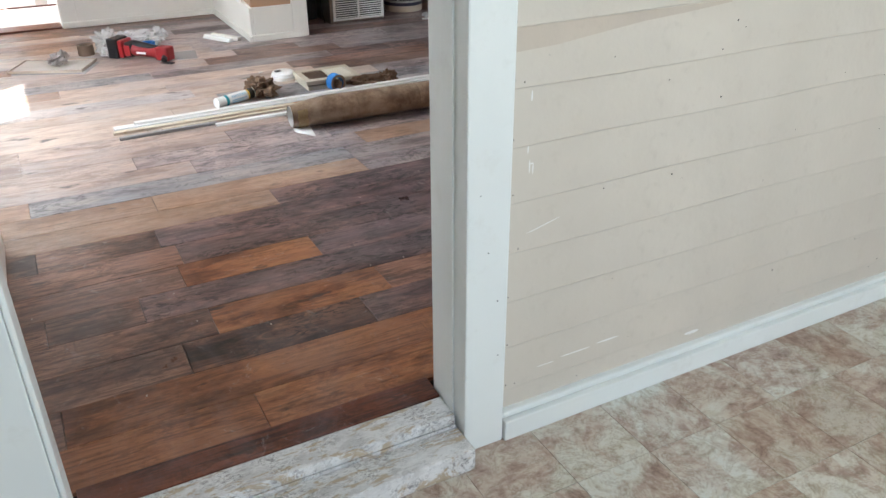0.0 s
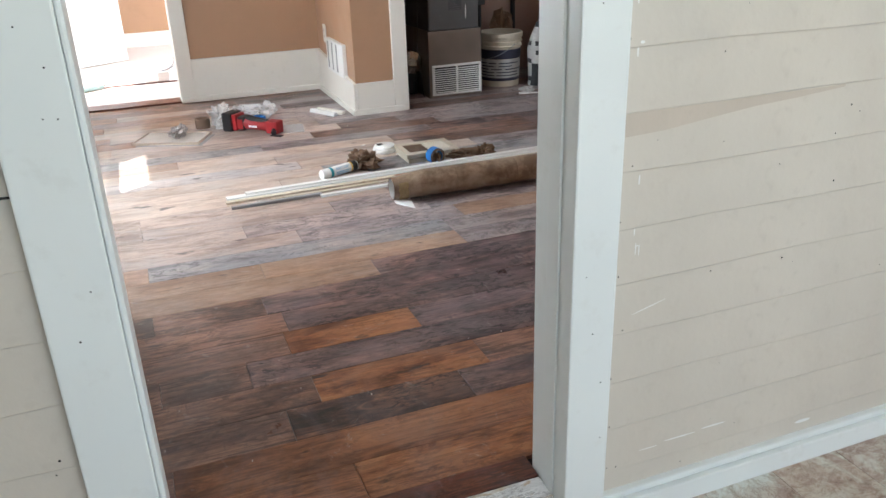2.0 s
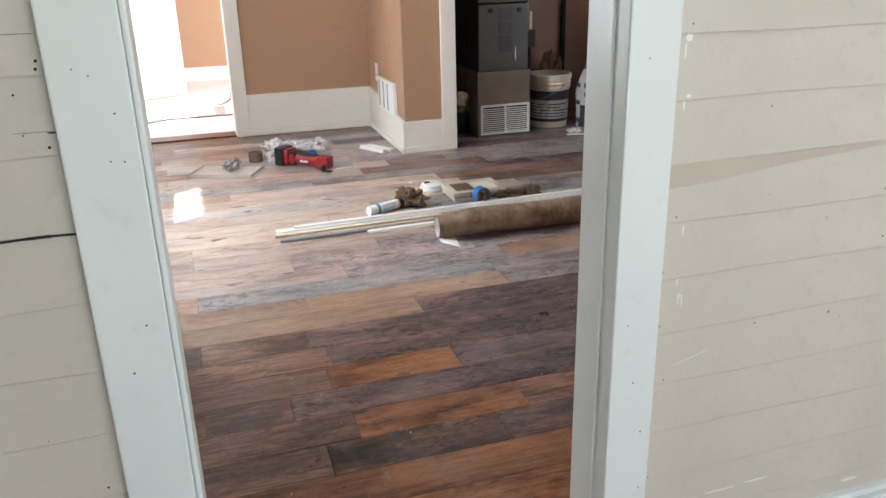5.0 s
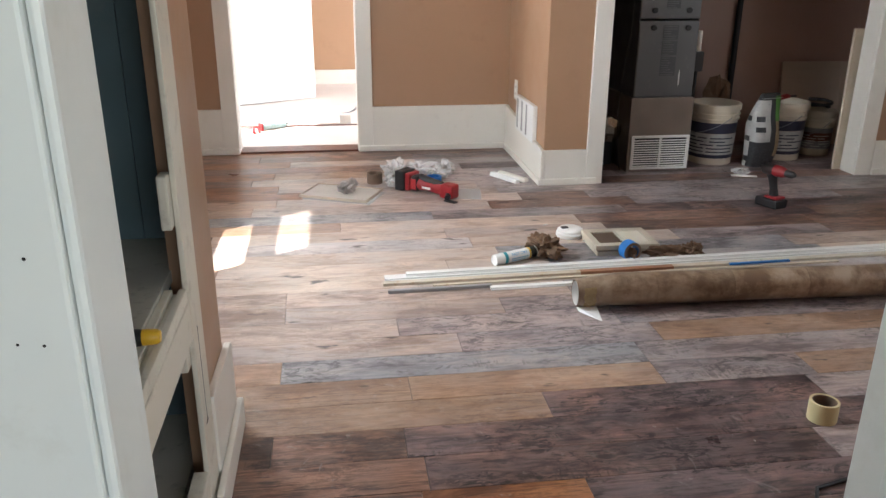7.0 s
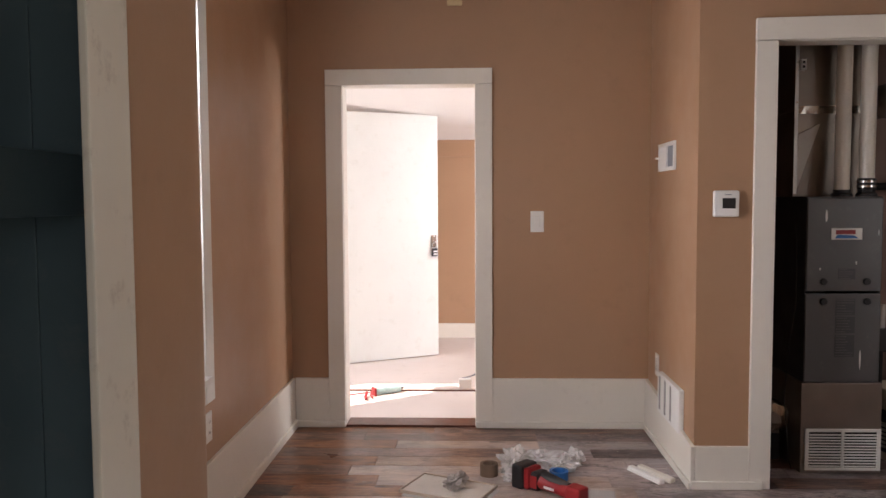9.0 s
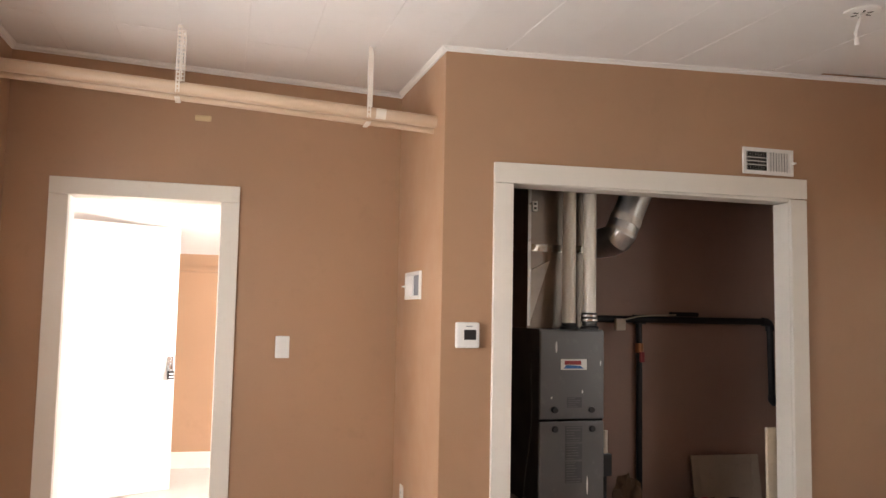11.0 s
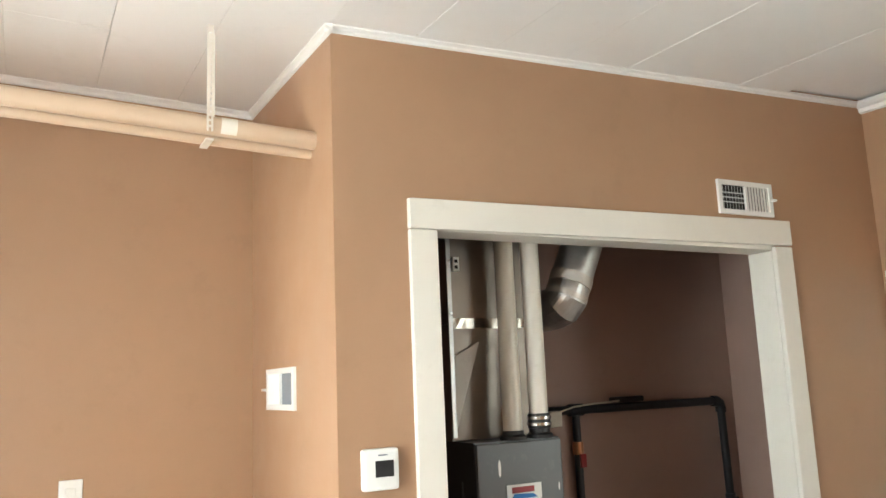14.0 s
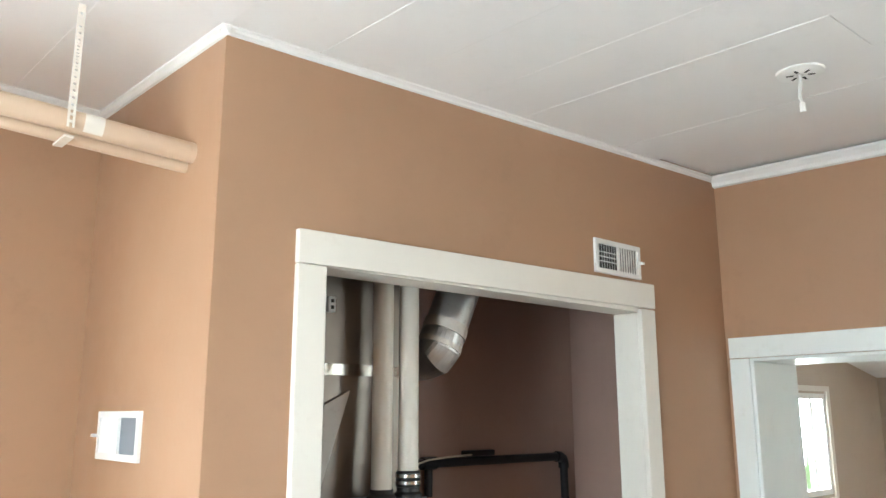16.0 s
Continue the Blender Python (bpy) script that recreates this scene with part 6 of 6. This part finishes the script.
bm = bmesh.new()
rg = random.Random(5)
for k in range(60):
    left = rg.random() < 0.3
    x, z = (rg.uniform(-0.5, 0.07), rg.uniform(0.1, 1.5)) if left else (rg.uniform(1.13, 2.6), rg.uniform(0.0, 1.3))
    bmesh.ops.create_circle(bm, cap_ends=True, radius=rg.uniform(0.0008, 0.0019), segments=7, matrix=pose(x, clap_y(z) - 0.0006, z, 90))
for k in range(11):
    for x in (1.106 + rg.uniform(-0.003, 0.006), 1.125 + rg.uniform(0, 0.01)):
        z = 0.035 + k * 0.1175 + rg.uniform(0.008, 0.02)
        if x < 1.12 or k % 3 == 0:
            bmesh.ops.create_circle(bm, cap_ends=True, radius=0.0018, segments=7, matrix=pose(x, clap_y(z) - 0.0006, z, 90))
for x, z in ((0.074, 1.112), (0.072, 1.101), (0.07, 0.99), (0.055, 0.404), (1.664, 0.812), (1.647, 0.648), (1.537, 0.485), (1.947, 0.126)):
    bmesh.ops.create_circle(bm, cap_ends=True, radius=0.0024, segments=8, matrix=pose(x, clap_y(z) - 0.0006, z, 90))
tagged(part("nail_heads", bm, M_HOLE, siding), kind="stuff")
bm = bmesh.new()
for x, z, w, h in ((1.149, 0.723, 0.004, 0.022), (1.146, 0.617, 0.003, 0.024), (1.150, 0.578, 0.003, 0.03), (1.158, 0.574, 0.003, 0.026), (1.154, 0.584, 0.012, 0.003), (1.128, 1.088, 0.016, 0.014), (1.122, 1.066, 0.004, 0.03), (1.128, 0.972, 0.004, 0.03), (1.133, 0.985, 0.01, 0.006), (1.10, 0.752, 0.012, 0.016), (1.683, 0.012, 0.05, 0.010), (1.305, 0.078, 0.09, 0.004), (1.40, 0.082, 0.07, 0.005), (1.22, 0.072, 0.05, 0.003)):
    bmesh.ops.create_circle(bm, cap_ends=True, radius=1.0, segments=9, matrix=pose(x, clap_y(z) - 0.0008, z, 90) @ Matrix.Diagonal((w * 0.5, h * 0.5, 1, 1)))
bmesh.ops.create_circle(bm, cap_ends=True, radius=1.0, segments=9, matrix=pose(1.19, clap_y(0.44) - 0.0022, 0.44, 90, 0, 0) @ Matrix.Rotation(radians(14), 4, "Z") @ Matrix.Diagonal((0.045, 0.0013, 1, 1)))
tagged(part("paint_chips", bm, M_WHITE, siding, "white paint chips"), kind="stuff")

# bare older paint under a curved edge of the last coat
bm = bmesh.new()
edge = [(1.099, 0.811), (1.20, 0.815), (1.31, 0.827), (1.41, 0.837), (1.52, 0.843), (1.64, 0.852)]
front, back = [], []
for x, z in edge + [(x, 0.8565) for x, z in edge[::-1]]:
    front.append(bm.verts.new((x, clap_y(z) - 0.0007, z)))
    back.append(bm.verts.new((x, clap_y(z) + 0.0010, z)))
n = len(edge)
for i in range(n - 1):
    for ring in (front, back):
        bm.faces.new((ring[i], ring[i + 1], ring[2 * n - 2 - i], ring[2 * n - 1 - i]))
for i in range(2 * n):
    j = (i + 1) % (2 * n)
    bm.faces.new((front[i], front[j], back[j], back[i]))
part("old_paint", bm, M_OLDPAINT, siding, "patch of darker old tan paint")

bm = bmesh.new()
n = 46
for i in range(n):
    x0, x1 = PX0 + (0.084 - PX0) * i / n, PX0 + (0.084 - PX0) * (i + 1) / n
    z0, z1 = 0.8565 + 0.0012 * math.sin(i * 1.3), 0.8565 + 0.0012 * math.sin((i + 1) * 1.3)
    h = 0.0007 + 0.0011 * abs(math.sin(i * 0.9)) + (0.0006 if i > n - 3 else 0)
    if i % 5 != 2:
        solid(bm, [(x0, 1.6580, z0 - h), (x1, 1.6580, z1 - h), (x1, 1.6605, z1 - h), (x0, 1.6605, z0 - h), (x0, 1.6580, z0 + h), (x1, 1.6580, z1 + h), (x1, 1.6605, z1 + h), (x0, 1.6605, z0 + h)])
for x, z, w, q in ((0.017, 1.15, 0.006, 0.0042), (0.05, 1.149, 0.034, 0.0007), (0.078, 1.011, 0.008, 0.003), (0.05, 1.013, 0.028, 0.0007), (0.04, 1.0915, 0.05, 0.0012), (-0.06, 1.0905, 0.05, 0.0009)):
    bmesh.ops.create_circle(bm, cap_ends=True, radius=1.0, segments=10, matrix=pose(x, clap_y(z) - 0.0008, z, 90) @ Matrix.Diagonal((w, q * 0.5, 1, 1)))
part("crack", bm, M_HOLE, siding, "dark open crack between clapboards")

# ---- floor boards and tiles, piece by piece ----
def plank_mesh(w, d, mat):
    bm = bmesh.new()
    g, c = 0.0007, 0.0006
    x0, x1, y0, y1 = -w / 2 + g, w / 2 - g, -d / 2 + g, d / 2 - g
    lo = [bm.verts.new(p) for p in ((x0, y0, -0.010), (x1, y0, -0.010), (x1, y1, -0.010), (x0, y1, -0.010))]
    mi = [bm.verts.new(p) for p in ((x0, y0, -c), (x1, y0, -c), (x1, y1, -c), (x0, y1, -c))]
    up = [bm.verts.new(p) for p in ((x0 + c, y0 + c, 0), (x1 - c, y0 + c, 0), (x1 - c, y1 - c, 0), (x0 + c, y1 - c, 0))]
    for a, b in ((lo, mi), (mi, up)):
        for k in range(4):
            q = (k + 1) % 4
            bm.faces.new((a[k], a[q], b[q], b[k]))
    bm.faces.new(up)
    me = mesh_of(bm, "plank")
    me.materials.append(mat)
    return me


# boards row by row from the door inwards: where each ends, and its tone
ROW0, ROWH = 1.826, 0.1437
# paler tones from row 9 on carry the floor's sheen in their colour
ROWS_KNOWN = {
    0: ((0.607, "O"), (1.55, "O"), (2.4, "D")),
    1: ((0.198, "N"), (1.42, "O"), (2.4, "O")),
    2: ((0.498, "N"), (0.992, "K"), (1.75, "D")),
    3: ((0.597, "N"), (1.10, "O"), (1.95, "R"), (2.6, "M")),
    4: ((0.19, "N"), (0.435, "N"), (1.9, "D"), (2.6, "M")),
    5: ((0.57, "R"), (0.99, "O"), (2.1, "D")),
    6: ((0.593, "R"), (1.7, "D"), (2.6, "M")),
    7: ((0.19, "N"), (0.55, "N"), (1.8, "D"), (2.6, "D")),
    8: ((0.987, "T"), (1.85, "D"), (2.8, "M")),
    9: ((0.59, "T"), (1.39, "T"), (1.9, "M"), (2.4, "T")),
    10: ((0.192, "T"), (1.39, "B"), (2.6, "M")),
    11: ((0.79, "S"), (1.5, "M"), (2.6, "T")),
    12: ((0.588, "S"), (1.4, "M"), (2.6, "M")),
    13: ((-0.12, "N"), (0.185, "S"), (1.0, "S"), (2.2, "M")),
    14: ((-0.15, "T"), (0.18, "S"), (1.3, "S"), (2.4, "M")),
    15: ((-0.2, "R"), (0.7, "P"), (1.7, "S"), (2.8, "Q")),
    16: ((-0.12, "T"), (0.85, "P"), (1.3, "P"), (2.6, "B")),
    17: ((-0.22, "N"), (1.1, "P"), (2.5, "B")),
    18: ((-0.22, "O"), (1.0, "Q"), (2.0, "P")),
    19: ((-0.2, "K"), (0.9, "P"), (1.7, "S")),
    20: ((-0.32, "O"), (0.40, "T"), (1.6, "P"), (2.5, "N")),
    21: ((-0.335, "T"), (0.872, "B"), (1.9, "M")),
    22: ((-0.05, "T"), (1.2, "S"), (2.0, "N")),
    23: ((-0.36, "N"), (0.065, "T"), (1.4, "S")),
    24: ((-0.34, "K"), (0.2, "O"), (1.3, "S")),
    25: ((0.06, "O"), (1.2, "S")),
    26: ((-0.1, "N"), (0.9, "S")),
    27: ((0.02, "O"), (1.0, "T")),
    28: ((-0.2, "N"), (0.8, "N")),
    29: ((0.1, "O"), (0.9, "S")),
    30: ((-0.1, "N"), (0.9, "N")),
    31: ((0.3, "O"), (1.1, "N")),
}
rng = random.Random(11)
y = ROW0
row = 0
meshes = {}
while y < BACK - 0.01:
    y1 = min(y + ROWH, BACK)
    xs, x = [], LEFT if y > 3.05 else 0.02
    for end, tone in ROWS_KNOWN.get(row, ()):
        if end > x + 0.05:
            xs.append((x, end, tone))
            x = end
    while x < RIGHT - 0.02:
        end = min(RIGHT, x + rng.choice((0.4, 0.8, 1.2)) * rng.uniform(0.9, 1.1))
        if RIGHT - end < 0.1:
            end = RIGHT
        # unlisted boards in rows 9 to 17 also get the sheen-lightened tones
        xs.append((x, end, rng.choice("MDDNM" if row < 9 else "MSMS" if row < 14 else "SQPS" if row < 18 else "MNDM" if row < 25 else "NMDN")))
        x = end
    for a, b, tone in xs:
        key = (round(b - a, 3), round(y1 - y, 3), tone)
        if key not in meshes:
            meshes[key] = plank_mesh(b - a, y1 - y, WOODS[tone])
        p = new("plank", meshes[key])
        p.parent, p.location = floor, ((a + b) / 2, (y + y1) / 2, rng.uniform(-0.0006, 0.0))
    y, row = y1, row + 1

T_W = 0.2035
porch_floor = bpy.data.objects["floor_porch"]
bm = bmesh.new()
solid(bm, [(-T_W / 2 + 0.0004, -T_W / 2 + 0.0004, -0.0015), (T_W / 2 - 0.0004, -T_W / 2 + 0.0004, -0.0015), (T_W / 2 - 0.0004, T_W / 2 - 0.0004, -0.0015), (-T_W / 2 + 0.0004, T_W / 2 - 0.0004, -0.0015),
           (-T_W / 2 + 0.0012, -T_W / 2 + 0.0012, 0), (T_W / 2 - 0.0012, -T_W / 2 + 0.0012, 0), (T_W / 2 - 0.0012, T_W / 2 - 0.0012, 0), (-T_W / 2 + 0.0012, T_W / 2 - 0.0012, 0)])
tile_me = mesh_of(bm, "tile")
tile_me.materials.append(M_TILE)
for i in range(-12, 13):
    for j in range(0, 11):
        p = new("tile", tile_me)
        p.parent = porch_floor
        p.location = (1.170 + (i + 0.5) * T_W, 1.446 + T_W / 2 - j * T_W, PORCH_Z)
        p.rotation_euler.z = radians(90 * rng.randrange(4))

# clapboards: tapered boards, each lapping the one below
EXPO = 0.1175


def clap_mesh(w, tilt):
    bm = bmesh.new()
    n = 12
    rows_ = []
    for i in range(n + 1):
        x = -w / 2 + w * i / n
        dz = 0.0022 * math.sin(i * 1.9 + tilt)
        rows_.append([bm.verts.new(p) for p in ((x, 0.017, 0.14), (x, 0.0085, 0.14), (x, 0.0015, 0.003 + dz), (x, 0.003, dz), (x, 0.017, dz))])
    for a, b in zip(rows_, rows_[1:]):
        for k in range(5):
            q = (k + 1) % 5
            bm.faces.new((a[k], b[k], b[q], a[q]))
    bm.faces.new(rows_[0]), bm.faces.new(rows_[-1][::-1])
    me = mesh_of(bm, "clapboard")
    me.materials.append(M_SIDING)
    return me


right_me = [clap_mesh(PX1 - 1.098, k) for k in (0, 2, 4)]
left_me = [clap_mesh(0.083 - PX0, k) for k in (1, 3)]
for k in range(20):
    z = 0.035 - EXPO + k * EXPO
    for me, x in ((right_me[k % 3], (PX1 + 1.098) / 2), (left_me[k % 2], (PX0 + 0.083) / 2)):
        p = new("clapboard", me)
        p.parent, p.location = siding, (x, 1.658, max(z, -0.085))
